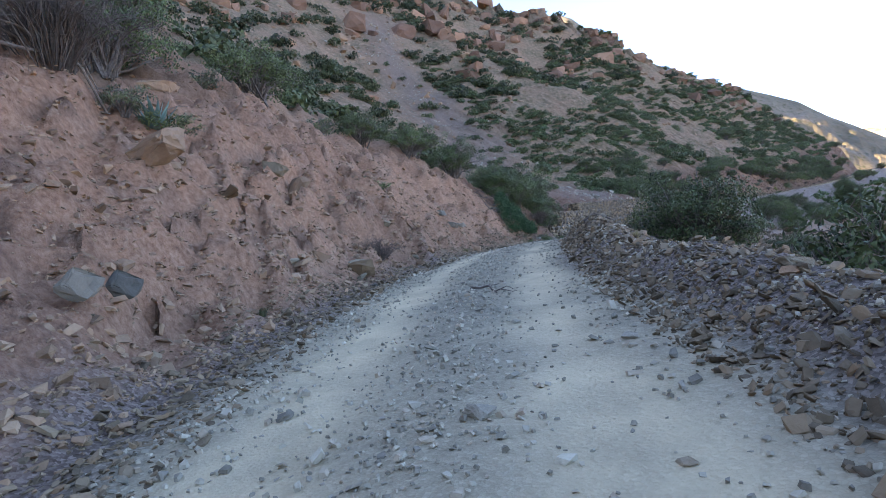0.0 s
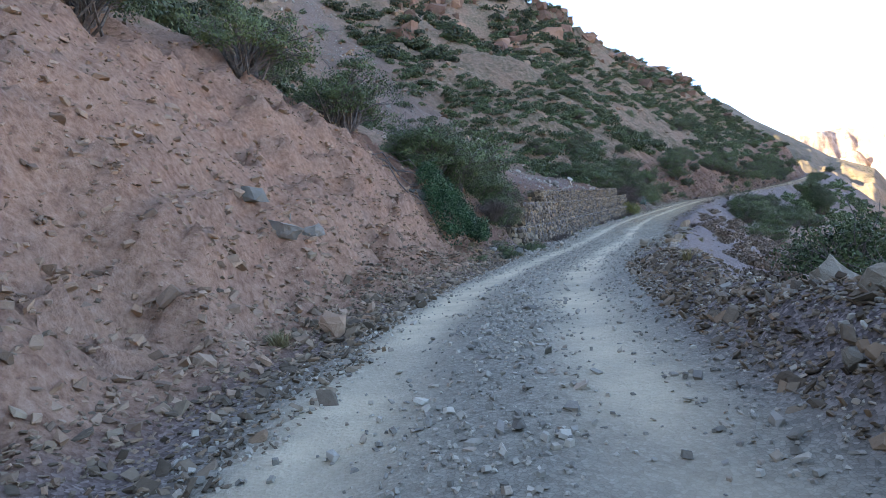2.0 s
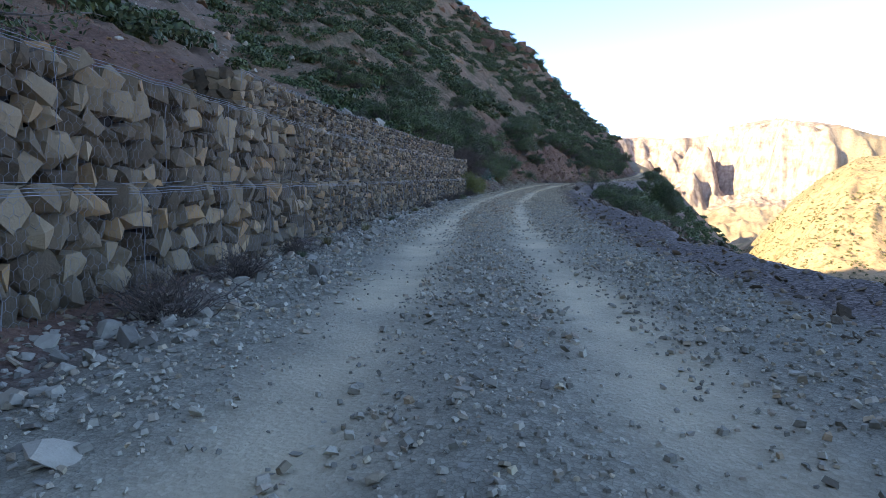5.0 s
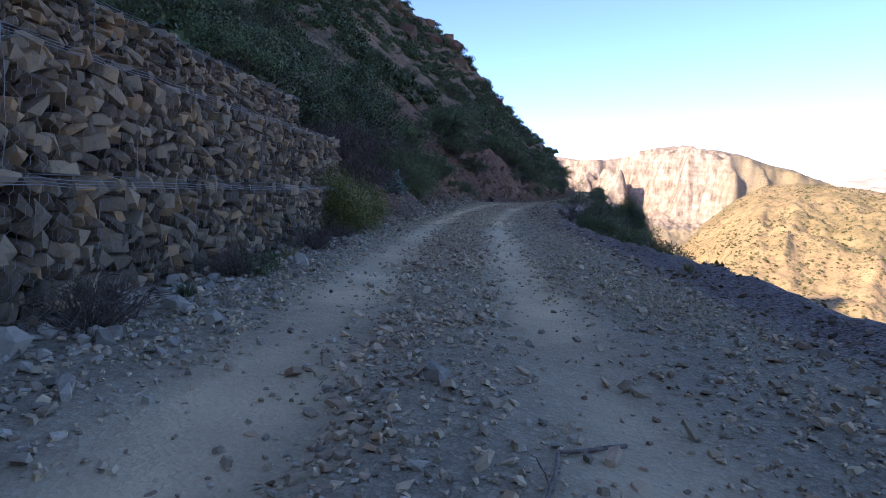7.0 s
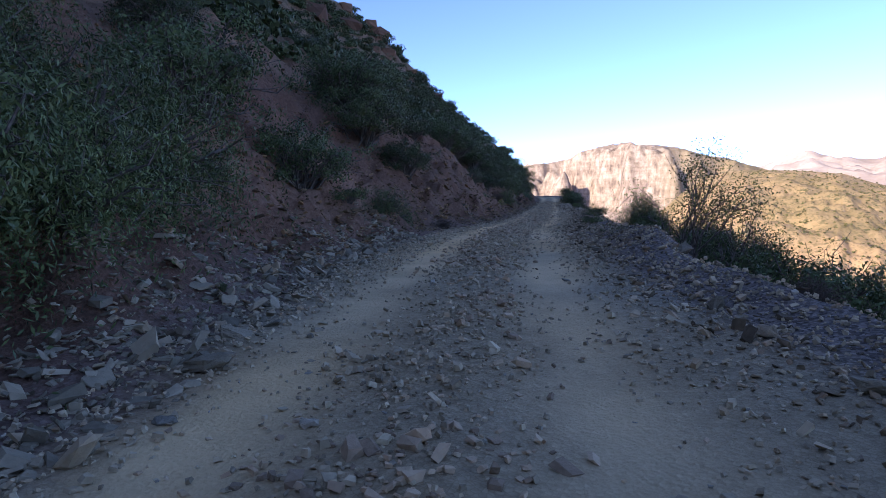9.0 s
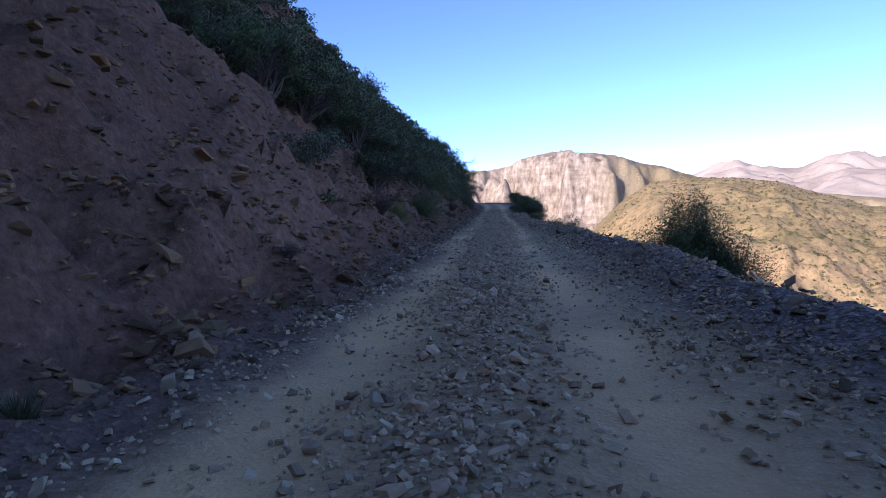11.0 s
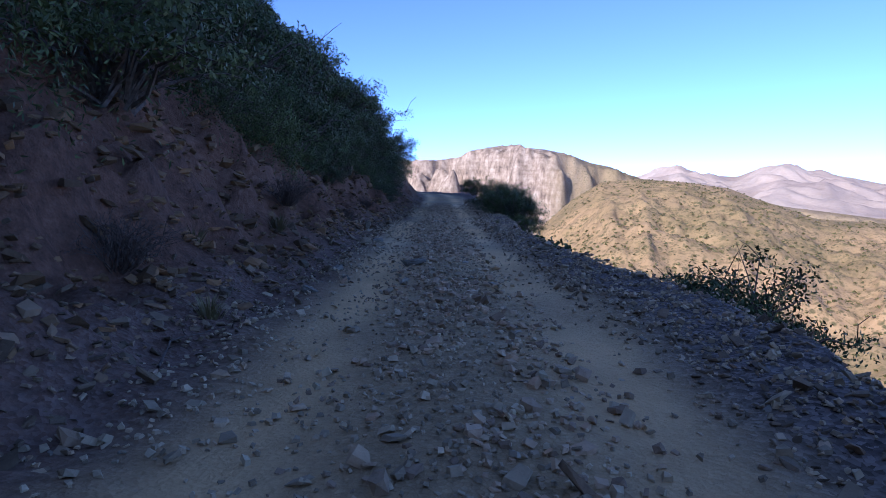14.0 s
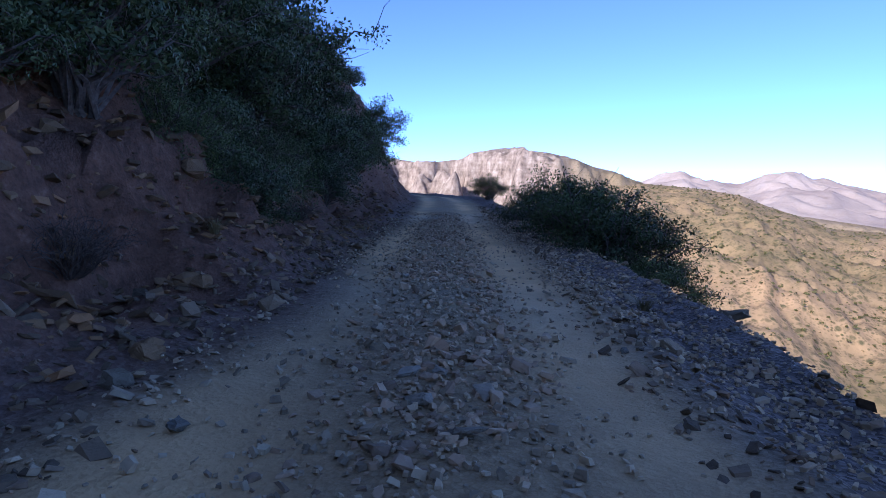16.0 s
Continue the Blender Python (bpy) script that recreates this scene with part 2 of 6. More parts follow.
def ramp(nt, fac, stops):
    r = nt.nodes.new("ShaderNodeValToRGB")
    e = r.color_ramp.elements
    while len(e) < len(stops):
        e.new(0.5)
    for el, (pos, col) in zip(e, stops):
        el.position = pos
        el.color = (*col, 1) if len(col) == 3 else col
    nt.links.new(fac, r.inputs["Fac"])
    return r.outputs["Color"]


def mix(nt, fac, a, b, blend='MIX'):
    n = nt.nodes.new("ShaderNodeMix")
    n.data_type = 'RGBA'
    n.blend_type = blend
    for sock, v in ((n.inputs[0], fac), (n.inputs[6], a), (n.inputs[7], b)):
        if isinstance(v, (int, float)):
            sock.default_value = v
        elif isinstance(v, tuple):
            sock.default_value = (*v, 1)
        else:
            nt.links.new(v, sock)
    return n.outputs[2]


def maths(nt, op, a, b=0.5):
    n = nt.nodes.new("ShaderNodeMath")
    n.operation = op
    n.use_clamp = True
    for sock, v in ((n.inputs[0], a), (n.inputs[1], b)):
        if isinstance(v, (int, float)):
            sock.default_value = v
        else:
            nt.links.new(v, sock)
    return n.outputs[0]


def attribute(nt, name):
    n = nt.nodes.new("ShaderNodeAttribute")
    n.attribute_name = name
    return n.outputs["Fac"]


def bumped(nt, bsdf, height, strength, distance):
    b = node(nt, "ShaderNodeBump", Strength=strength, Distance=distance)
    nt.links.new(height, b.inputs["Height"])
    nt.links.new(b.outputs[0], bsdf.inputs["Normal"])


def ground_material():
    m, nt, b = material("earth_and_gravel", rough=0.95, spec=0.15)
    fine = noise_tex(nt, 9.0, 8, 0.7)
    mid = noise_tex(nt, 1.3, 6, 0.6)
    large = noise_tex(nt, 0.16, 5, 0.55)
    vo = node(nt, "ShaderNodeTexVoronoi", Scale=34.0, Randomness=1.0)
    tc = nt.nodes.new("ShaderNodeTexCoord")
    nt.links.new(tc.outputs["Object"], vo.inputs["Vector"])
    pebble = vo.outputs["Color"]
    gaps = node(nt, "ShaderNodeTexVoronoi", Scale=34.0, Randomness=1.0)
    gaps.feature = 'DISTANCE_TO_EDGE'
    nt.links.new(tc.outputs["Object"], gaps.inputs["Vector"])
    # pebble gaps darkened in the colour for the shade between stones
    gap_shade = ramp(nt, gaps.outputs["Distance"], [(0.0, (0.35,) * 3), (0.12, (1,) * 3)])
    # gravel of the road: grey shale with pale and dark chips
    chips = ramp(nt, pebble, [(0.1, (0.11, 0.108, 0.104)), (0.45, (0.19, 0.187, 0.18)), (0.75, (0.29, 0.285, 0.27)), (0.95, (0.41, 0.40, 0.38))])
    gravel = mix(nt, 0.62, chips, ramp(nt, fine, [(0.3, (0.14, 0.137, 0.13)), (0.7, (0.34, 0.33, 0.31))]))
    gravel = mix(nt, 0.55, gravel, gap_shade, 'MULTIPLY')
    dusty = mix(nt, 0.14, ramp(nt, mid, [(0.3, (0.50, 0.435, 0.35)), (0.7, (0.64, 0.56, 0.455))]), chips)
    road = mix(nt, maths(nt, 'MULTIPLY', attribute(nt, "dust"), ramp(nt, mid, [(0.25, (0.72,) * 3), (0.55, (1,) * 3)])), gravel, dusty)
    earth = mix(nt, attribute(nt, "dust"), mix(nt, 0.45, gravel, ramp(nt, fine, [(0.3, (0.15, 0.105, 0.078)), (0.7, (0.40, 0.30, 0.225))])), ramp(nt, mid, [(0.3, (0.45, 0.35, 0.265)), (0.7, (0.58, 0.46, 0.35))]))
    road = mix(nt, maths(nt, 'MULTIPLY', attribute(nt, "earthy"), 0.95), road, earth)
    # soil of the bank
    soil_a = ramp(nt, fine, [(0.25, (0.12, 0.06, 0.036)), (0.5, (0.32, 0.175, 0.105)), (0.8, (0.48, 0.32, 0.22))])
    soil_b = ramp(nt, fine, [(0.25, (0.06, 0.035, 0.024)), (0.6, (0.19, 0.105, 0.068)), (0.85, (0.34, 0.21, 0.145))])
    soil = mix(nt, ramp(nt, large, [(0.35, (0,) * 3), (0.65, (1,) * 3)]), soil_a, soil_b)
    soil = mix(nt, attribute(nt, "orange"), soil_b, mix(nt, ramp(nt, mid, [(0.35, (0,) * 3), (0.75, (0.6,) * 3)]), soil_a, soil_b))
    # pinkish dust on the fresh cut
    fresh = ramp(nt, fine, [(0.25, (0.15, 0.076, 0.045)), (0.5, (0.32, 0.185, 0.112)), (0.8, (0.46, 0.30, 0.205))])
    patchy = ramp(nt, noise_tex(nt, 0.55, 5, 0.6), [(0.4, (0.9,) * 3), (0.6, (0.08,) * 3)])
    soil = mix(nt, maths(nt, 'MULTIPLY', attribute(nt, "pale"), patchy), soil, fresh)
    # scree and rubble
    scree = ramp(nt, pebble, [(0.1, (0.07, 0.056, 0.046)), (0.5, (0.165, 0.13, 0.108)), (0.9, (0.31, 0.25, 0.21))])
    land_c = mix(nt, attribute(nt, "scree"), soil, scree)
    # dry hillside
    hill = ramp(nt, mid, [(0.25, (0.07, 0.066, 0.036)), (0.45, (0.175, 0.135, 0.08)), (0.6, (0.28, 0.19, 0.122)), (0.75, (0.39, 0.265, 0.182))])
    hill = mix(nt, ramp(nt, large, [(0.4, (0,) * 3), (0.7, (0.7,) * 3)]), hill, (0.32, 0.197, 0.13))
    land_c = mix(nt, attribute(nt, "hill"), land_c, hill)
    # road tint: warm bounce light put into the colour against the blue sky
    road = mix(nt, 1.0, road, mix(nt, attribute(nt, "earthy"), (1.16, 1.07, 0.84), (1.34, 1.15, 0.76)), 'MULTIPLY')
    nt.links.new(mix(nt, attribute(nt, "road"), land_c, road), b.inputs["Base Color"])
    hgt = mix(nt, 0.75, vo.outputs["Distance"], fine)
    bumped(nt, b, hgt, 0.8, 0.06)
    # broken rock and tussocks on the hill
    lumps = node(nt, "ShaderNodeBump", Strength=1.0, Distance=0.7)
    nt.links.new(maths(nt, 'MULTIPLY', noise_tex(nt, 0.9, 7, 0.65), attribute(nt, "hill")), lumps.inputs["Height"])
    nt.links.new(lumps.outputs[0], b.inputs["Normal"].links[0].from_node.inputs["Normal"])
    return m


def rock_material(name, dark, light, stain, scale=3.0, dusty=True):
    m, nt, b = material(name, rough=0.88, spec=0.25)
    # warm tint: dust on the stones, and warm bounce light put into the colour
    tint = (1.22, 1.08, 0.78) if dusty else (1.14, 1.06, 0.86)
    dark, light, stain = (tuple(v * k for v, k in zip(c, tint)) for c in (dark, light, stain))
    n1 = noise_tex(nt, scale, 8, 0.65)
    n2 = noise_tex(nt, scale * 7, 6, 0.7)
    oi = nt.nodes.new("ShaderNodeObjectInfo")
    ge = nt.nodes.new("ShaderNodeNewGeometry")
    add = nt.nodes.new("ShaderNodeMath")
    add.operation = 'ADD'
    nt.links.new(oi.outputs["Random"], add.inputs[0])
    nt.links.new(ge.outputs["Random Per Island"], add.inputs[1])
    fr = nt.nodes.new("ShaderNodeMath")
    fr.operation = 'FRACT'
    nt.links.new(add.outputs[0], fr.inputs[0])
    tone = ramp(nt, fr.outputs[0], [(0.0, tuple(v * 0.8 for v in dark)), (0.25, tuple(v * 1.4 for v in dark)), (0.75, light), (0.86, stain), (0.94, tuple(min(0.7, v * 1.15) for v in light)), (1.0, dark)])
    col = mix(nt, 0.16, tone, ramp(nt, n1, [(0.25, dark), (0.75, light)]))
    col = mix(nt, 0.18, col, ramp(nt, n2, [(0.3, tuple(v * 0.6 for v in dark)), (0.7, light)]))
    nt.links.new(col, b.inputs["Base Color"])
    bumped(nt, b, n2, 0.6, 0.025)
    return m


def leaf_material(name, dark, light, rough=0.55):
    m, nt, b = material(name, rough=rough, spec=0.25)
    ge = nt.nodes.new("ShaderNodeNewGeometry")
    oi = nt.nodes.new("ShaderNodeObjectInfo")
    n = noise_tex(nt, 2.6, 3, 0.6)
    c = ramp(nt, ge.outputs["Random Per Island"], [(0.0, dark), (1.0, light)])
    c = mix(nt, 0.65, c, ramp(nt, n, [(0.36, tuple(v * 0.6 for v in dark)), (0.66, light)]))
    hue = node(nt, "ShaderNodeHueSaturation")
    mr = nt.nodes.new("ShaderNodeMapRange")
    mr.inputs["To Min"].default_value, mr.inputs["To Max"].default_value = 0.7, 1.3
    nt.links.new(oi.outputs["Random"], mr.inputs["Value"])
    nt.links.new(mr.outputs[0], hue.inputs["Value"])
    nt.links.new(c, hue.inputs["Color"])
    nt.links.new(hue.outputs[0], b.inputs["Base Color"])
    return m


def bark_material(name, a, c):
    m, nt, b = material(name, rough=0.9)
    n = noise_tex(nt, 18.0, 5, 0.6)
    nt.links.new(ramp(nt, n, [(0.3, a), (0.7, c)]), b.inputs["Base Color"])
    bumped(nt, b, n, 0.4, 0.01)
    return m


M_GROUND = ground_material()
M_SHALE = rock_material("grey_shale", (0.14, 0.133, 0.126), (0.40, 0.38, 0.355), (0.34, 0.26, 0.19), dusty=False)
M_BROWN_ROCK = rock_material("brown_sandstone", (0.13, 0.088, 0.066), (0.35, 0.25, 0.192), (0.33, 0.20, 0.132), dusty=False)
M_EARTHY_GRAVEL = rock_material("dusty_brown_gravel", (0.15, 0.118, 0.105), (0.52, 0.43, 0.375), (0.40, 0.28, 0.21))
M_WALL_STONE = rock_material("gabion_stone", (0.045, 0.038, 0.034), (0.27, 0.23, 0.19), (0.34, 0.22, 0.125))
M_LEAF = leaf_material("olive_green_leaves", (0.032, 0.048, 0.018), (0.15, 0.185, 0.065))
M_LEAF_DARK = leaf_material("dark_green_leaves", (0.024, 0.038, 0.016), (0.115, 0.155, 0.055))
M_LEAF_GREY = leaf_material("grey_green_leaves", (0.05, 0.06, 0.03), (0.15, 0.17, 0.085))
M_LEAF_YELLOW = leaf_material("yellow_green_leaves", (0.11, 0.125, 0.024), (0.31, 0.285, 0.065))
M_IVY = leaf_material("creeper_leaves", (0.02, 0.055, 0.022), (0.07, 0.16, 0.055))
M_BLUE_LEAF = leaf_material("blue_green_leaves", (0.035, 0.085, 0.06), (0.15, 0.235, 0.18), 0.4)
M_ALOE = leaf_material("aloe_leaves", (0.08, 0.15, 0.125), (0.17, 0.27, 0.225), 0.45)
M_DRY = bark_material("dry_twigs", (0.055, 0.042, 0.033), (0.15, 0.115, 0.09))
M_BARK = bark_material("grey_bark", (0.07, 0.055, 0.045), (0.20, 0.17, 0.14))
M_GRASS = leaf_material("dry_grass", (0.14, 0.12, 0.05), (0.36, 0.29, 0.14))
M_WIRE, _, wire_shader = material("galvanised_wire", (0.24, 0.24, 0.24), 0.6)
wire_shader.inputs["Metallic"].default_value = 0.8

# ---------------------------------------------------------------- mesh helpers
def mesh_of(name, verts, faces, mat, smooth_faces=False):
    me = bpy.data.meshes.new(name)
    verts = np.asarray(verts, np.float32)
    faces = np.asarray(faces, np.int32)
    k = faces.shape[1]
    me.vertices.add(len(verts))
    me.vertices.foreach_set("co", verts.ravel())
    me.loops.add(faces.size)
    me.loops.foreach_set("vertex_index", faces.ravel())
    me.polygons.add(len(faces))
    me.polygons.foreach_set("loop_start", np.arange(0, faces.size, k, dtype=np.int32))
    me.polygons.foreach_set("loop_total", np.full(len(faces), k, np.int32))
    me.update(calc_edges=True)
    me.validate()
    if smooth_faces:
        me.shade_smooth()
    else:
        me.shade_flat()
    me.materials.append(mat)
    return me


def give(me, name, values):
    a = me.attributes.new(name, 'FLOAT', 'POINT')
    a.data.foreach_set("value", np.asarray(values, np.float32))


def child(ob, parent):
    ob.parent = parent
    return ob


# ---------------------------------------------------------------- the ground sheet
def stretches(*parts):
    return np.concatenate([np.arange(a, b, k) for a, b, k in parts])


def build_ground():
    ss = stretches((-150, -12, 4), (-12, 0, 0.6), (0, 48, 0.16), (48, 200, 0.28), (200, 250, 0.6), (250, 340, 2.0), (340, 480, 5))
    uu = stretches((-150, -60, 8), (-60, -14, 1.6), (-14, -5.5, 0.4), (-5.5, 1.5, 0.17), (1.5, 9.0, 0.13), (9.0, 16, 0.4), (16, 44, 1.1), (44, 200, 3.0), (200, 330, 6.0))
    # straight past the spur, so that the sheet does not fold over
    k = S_LINE <= 214
    sl, ln, lf = S_LINE[k], LINE[k, :2], LEFT[k]
    over = np.maximum(ss - sl[-1], 0)[:, None]
    fwd = np.array([lf[-1, 1], -lf[-1, 0]])
    base = np.stack([np.interp(ss, sl, ln[:, i]) for i in (0, 1)], 1) + over * fwd
    side = np.stack([np.interp(ss, sl, lf[:, i]) for i in (0, 1)], 1)
    P = base[:, None, :] + uu[None, :, None] * side[:, None, :]
    x, y = P[..., 0].ravel(), P[..., 1].ravel()
    z, q = land(x, y)
    n, m = len(ss), len(uu)
    i = np.arange(n * m).reshape(n, m)
    faces = np.stack([i[:-1, 1:], i[:-1, :-1], i[1:, :-1], i[1:, 1:]], -1).reshape(-1, 4)
    me = mesh_of("ground", np.stack([x, y, z], 1), faces, M_GROUND, True)
    give(me, "road", np.clip(q["road"] * 1.15, 0, 1))
    give(me, "dust", q["dust"])
    give(me, "earthy", np.clip(smooth(62, 120, q["s"]) * (0.85 + 0.5 * fbm(x, y, 4.0, 3, 103)), 0, 1))
    patch = fbm(x, y, 5.0, 3, 101)
    orange = (1 - smooth(36, 50, q["s"])) * (q["d"] > 0) * smooth(0.0, 0.6, q["t"]) * (1 - smooth(7, 16, q["t"]))
    orange = np.maximum(orange, 0.5 * smooth(98, 125, q["s"]) * (q["d"] > 0) * smooth(0.3, 1.5, q["t"]) * np.clip(0.5 + patch, 0, 1))
    pale = smooth(9, 20, q["s"]) * (1 - smooth(34, 42, q["s"])) * (q["d"] > 0) * smooth(0.1, 0.9, q["t"]) * (1 - smooth(3.5, 6.5, q["t"] + 1.5 * patch))
    give(me, "pale", np.clip(pale * (0.7 + 0.6 * fbm(x, y, 2.2, 3, 109)), 0, 1))
    give(me, "orange", np.clip(orange * (0.8 + 0.5 * patch), 0, 1))
    scree = (q["d"] < 0) * (1 - smooth(6, 18, q["e"])) + (q["d"] > 0) * (0.8 - 0.45 * smooth(90, 115, q["s"])) * (1 - smooth(0.0, 0.7, q["t"] + 0.4 * patch))
    chute = 0.75 * np.exp(-((q["s"] - 84 - 0.45 * q["t"] + 5 * fbm(x, y, 14.0, 3, 107)) / (8 + 5 * (q["t"] < 14))) ** 2) * smooth(1.5, 6, q["t"]) * (1 - smooth(60, 110, q["t"]))
    give(me, "scree", np.clip(scree + chute, 0, 1))
    give(me, "hill", np.clip(smooth(5, 14, q["t"]) * (1 - chute) + smooth(6, 16, q["e"]), 0, 1))
    ob = new("ground", me)
    return tagged(ob, "gravel mountain road cut into a dry rocky hillside", "ground", kind="structure")


build_ground()


# ---------------------------------------------------------------- far country
def far_material(name, stops, scale, bush):
    m, nt, b = material(name, rough=0.95, spec=0.1)
    tc = nt.nodes.new("ShaderNodeTexCoord")
    n1 = noise_tex(nt, scale, 8, 0.62)
    n2 = noise_tex(nt, scale * 9, 6, 0.65)
    c = ramp(nt, n1, stops)
    vo = node(nt, "ShaderNodeTexVoronoi", Scale=scale * 22, Randomness=1.0)
    vo2 = node(nt, "ShaderNodeTexVoronoi", Scale=scale * 55, Randomness=1.0)
    nt.links.new(tc.outputs["Object"], vo2.inputs["Vector"])
    nt.links.new(tc.outputs["Object"], vo.inputs["Vector"])
    dots = mix(nt, 1.0, ramp(nt, vo.outputs["Distance"], [(0.25, (1,) * 3), (0.45, (0,) * 3)]), ramp(nt, vo2.outputs["Distance"], [(0.25, (0.8,) * 3), (0.5, (0,) * 3)]), 'LIGHTEN')
    c = mix(nt, maths(nt, 'MULTIPLY', maths(nt, 'MULTIPLY', dots, bush), ramp(nt, n2, [(0.35, (0,) * 3), (0.6, (1,) * 3)])), c, (0.085, 0.085, 0.045))
    streak = stretched(nt, scale * 14, (1.0, 1.0, 0.22))
    strata = stretched(nt, scale * 10, (0.12, 0.12, 1.6))
    n3 = mix(nt, 0.4, mix(nt, 0.25, streak, strata), n2)
    c = mix(nt, attribute(nt, "cliff"), c, ramp(nt, n3, [(0.38, (0.12, 0.09, 0.078)), (0.5, (0.28, 0.215, 0.175)), (0.62, (0.44, 0.365, 0.31))]))
    nt.links.new(c, b.inputs["Base Color"])
    bumped(nt, b, n2, 0.5, 1.5 / (scale * 60))
    return m


CENTRE = (60.0, 110.0)
NEAR_SKY = [(20, -12), (40, -12), (46, -9), (48, -7), (50, -4.6), (52.2, -1.6), (54.5, 0.5), (56.8, 1.9), (59.5, 2.24), (61.8, 2.05), (64.1, 1.86), (66.8, 1.44), (68.6, 0.69), (70.3, 0.14), (72.8, -0.81), (75.9, -0.95), (80, -1.2), (95, 0.5), (130, 3), (180, 4)]
CLIFF_SKY = [(24, 4.0), (29, 4.3), (31, 4.2), (33.2, 4.0), (35.2, 3.6), (36.6, 3.6), (38.7, 3.85), (41.8, 3.47), (43.6, 3.55), (45.9, 4.26), (47.9, 4.83), (49.4, 4.97), (52.5, 4.73), (54.5, 4.27), (56.5, 3.56), (58.2, 3.2), (59.9, 2.4), (64, 1.0), (80, -1), (180, -1)]
SPUR_SKY = [(10, 14), (20, 12.5), (26.1, 10.2), (28, 9.2), (30, 8.1), (32, 6.3), (34.1, 4.8), (36.6, 2.9), (38, 1.8), (41.3, 0.2), (44, -4), (48, -10)]
BLUE_SKY = [(24, 0), (56, 1.0), (60.9, 2.42), (62.2, 3.03), (64.1, 3.25), (65.9, 2.61), (68.5, 2.37), (70.1, 3.04), (71.7, 3.28), (73.7, 2.8), (76.4, 2.31), (78.9, 1.71), (90, 1.5), (130, 3), (180, 3)]


def range_sheet(name, label, skyline, r0, r1, r2, floor, mat, az0, az1, amp, cliff=0.0, seed=0, steps=(420, 110), flat=0.55):
    """A range of hills round the valley: it climbs from the floor at r0 to its skyline at r1 and falls off to r2."""
    az = np.linspace(az0, az1, steps[0])
    rr = np.concatenate([np.linspace(0, 1, int(steps[1] * 0.75)), 1 + np.linspace(0, 1, int(steps[1] * 0.25) + 1)[1:]])
    A, R = np.meshgrid(az, rr, indexing="ij")
    rad = np.where(R <= 1, r0 + (r1 - r0) * R, r1 + (r2 - r1) * (R - 1))
    x = CENTRE[0] + rad * np.sin(np.radians(A))
    y = CENTRE[1] + rad * np.cos(np.radians(A))
    el = np.interp(A, [k for k, _ in skyline], [v for _, v in skyline])
    top = 1.0 + np.tan(np.radians(el)) * r1
    up = np.clip(R, 0, 1)
    shape = up ** flat
    if cliff:
        face = smooth(0.80, 0.93, up + 0.06 * fbm(x, y, r1 * 0.05, 3, seed + 9))
        shape = (1 - cliff) * up ** 0.9 + cliff * face
        groove = 0.012 * ridged(np.radians(A) * r1, rad * 0.08, r1 * 0.028, 3, seed + 11) * smooth(0.55, 0.8, up)
        shape = shape + groove * (R <= 1) * (1 - smooth(0.97, 1.0, up))
    z = floor + (top - floor) * shape
    z = np.where(R > 1, top - (top - floor) * 0.35 * (R - 1), z)
    inner = np.sin(np.pi * np.clip(R, 0, 1) ** 1.3) + 0.015
    bx, by = x + 0.05 * r1 * fbm(x, y, r1 * 0.12, 2, seed + 7), y + 0.05 * r1 * fbm(y, x, r1 * 0.12, 2, seed + 8)
    gully = ridged(np.radians(A) * r1, rad * 0.35, r1 * 0.085, 4, seed) * 0.6 + 0.6 * ridged(bx, by, r1 * 0.11, 4, seed + 1)
    z = z + 0.45 * amp * inner * gully + 0.28 * amp * inner * fbm(x, y, r1 * 0.035, 5, seed + 3, 0.6)
    n, m = A.shape
    i = np.arange(n * m).reshape(n, m)
    faces = np.stack([i[:-1, 1:], i[:-1, :-1], i[1:, :-1], i[1:, 1:]], -1).reshape(-1, 4)
    me = mesh_of(name, np.stack([x, y, z], -1).reshape(-1, 3), faces, mat, True)
    if cliff:
        c = smooth(0.62, 0.80, up + 0.12 * fbm(x, y, r1 * 0.06, 3, seed + 5)) * (R <= 1.02) * smooth(33, 36, A) * (1 - smooth(51.5, 56, A))
        give(me, "cliff", np.clip(c, 0, 1).ravel())
    else:
        give(me, "cliff", np.zeros(n * m))
    tagged(new(name, me), label, "hill", kind="structure")
    return x, y, z, R, A


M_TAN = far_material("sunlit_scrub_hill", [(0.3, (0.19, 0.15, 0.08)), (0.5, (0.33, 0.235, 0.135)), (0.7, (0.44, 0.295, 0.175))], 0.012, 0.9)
# scrub hill colour darkened and greyed for the spur lying in shade
M_SHADED_SCRUB = far_material("shaded_scrubby_spur", [(0.3, (0.10, 0.085, 0.06)), (0.5, (0.19, 0.15, 0.105)), (0.7, (0.28, 0.22, 0.165))], 0.012, 0.9)
M_CLIFF = far_material("pale_cliff_massif", [(0.3, (0.19, 0.145, 0.09)), (0.6, (0.31, 0.235, 0.155)), (0.8, (0.39, 0.31, 0.22))], 0.008, 0.5)
# no haze is modelled: this pale, low-contrast colour stands for it
M_BLUE = far_material("haze_coloured_mountains", [(0.3, (0.36, 0.28, 0.25)), (0.7, (0.52, 0.425, 0.37))], 0.003, 0.1)
TAN = range_sheet("backdrop_scrub_hill", "sunlit tan hill with scattered scrub across the valley", NEAR_SKY, 170, 620, 900, -110, M_TAN, 40, 178, 12, seed=200, steps=(700, 200))
range_sheet("backdrop_shaded_spur", "spur in the mountain's shade beyond the road, its grey-green darkened for it", SPUR_SKY, 250, 588, 800, -110, M_SHADED_SCRUB, 8, 50, 14, seed=250, steps=(300, 90))
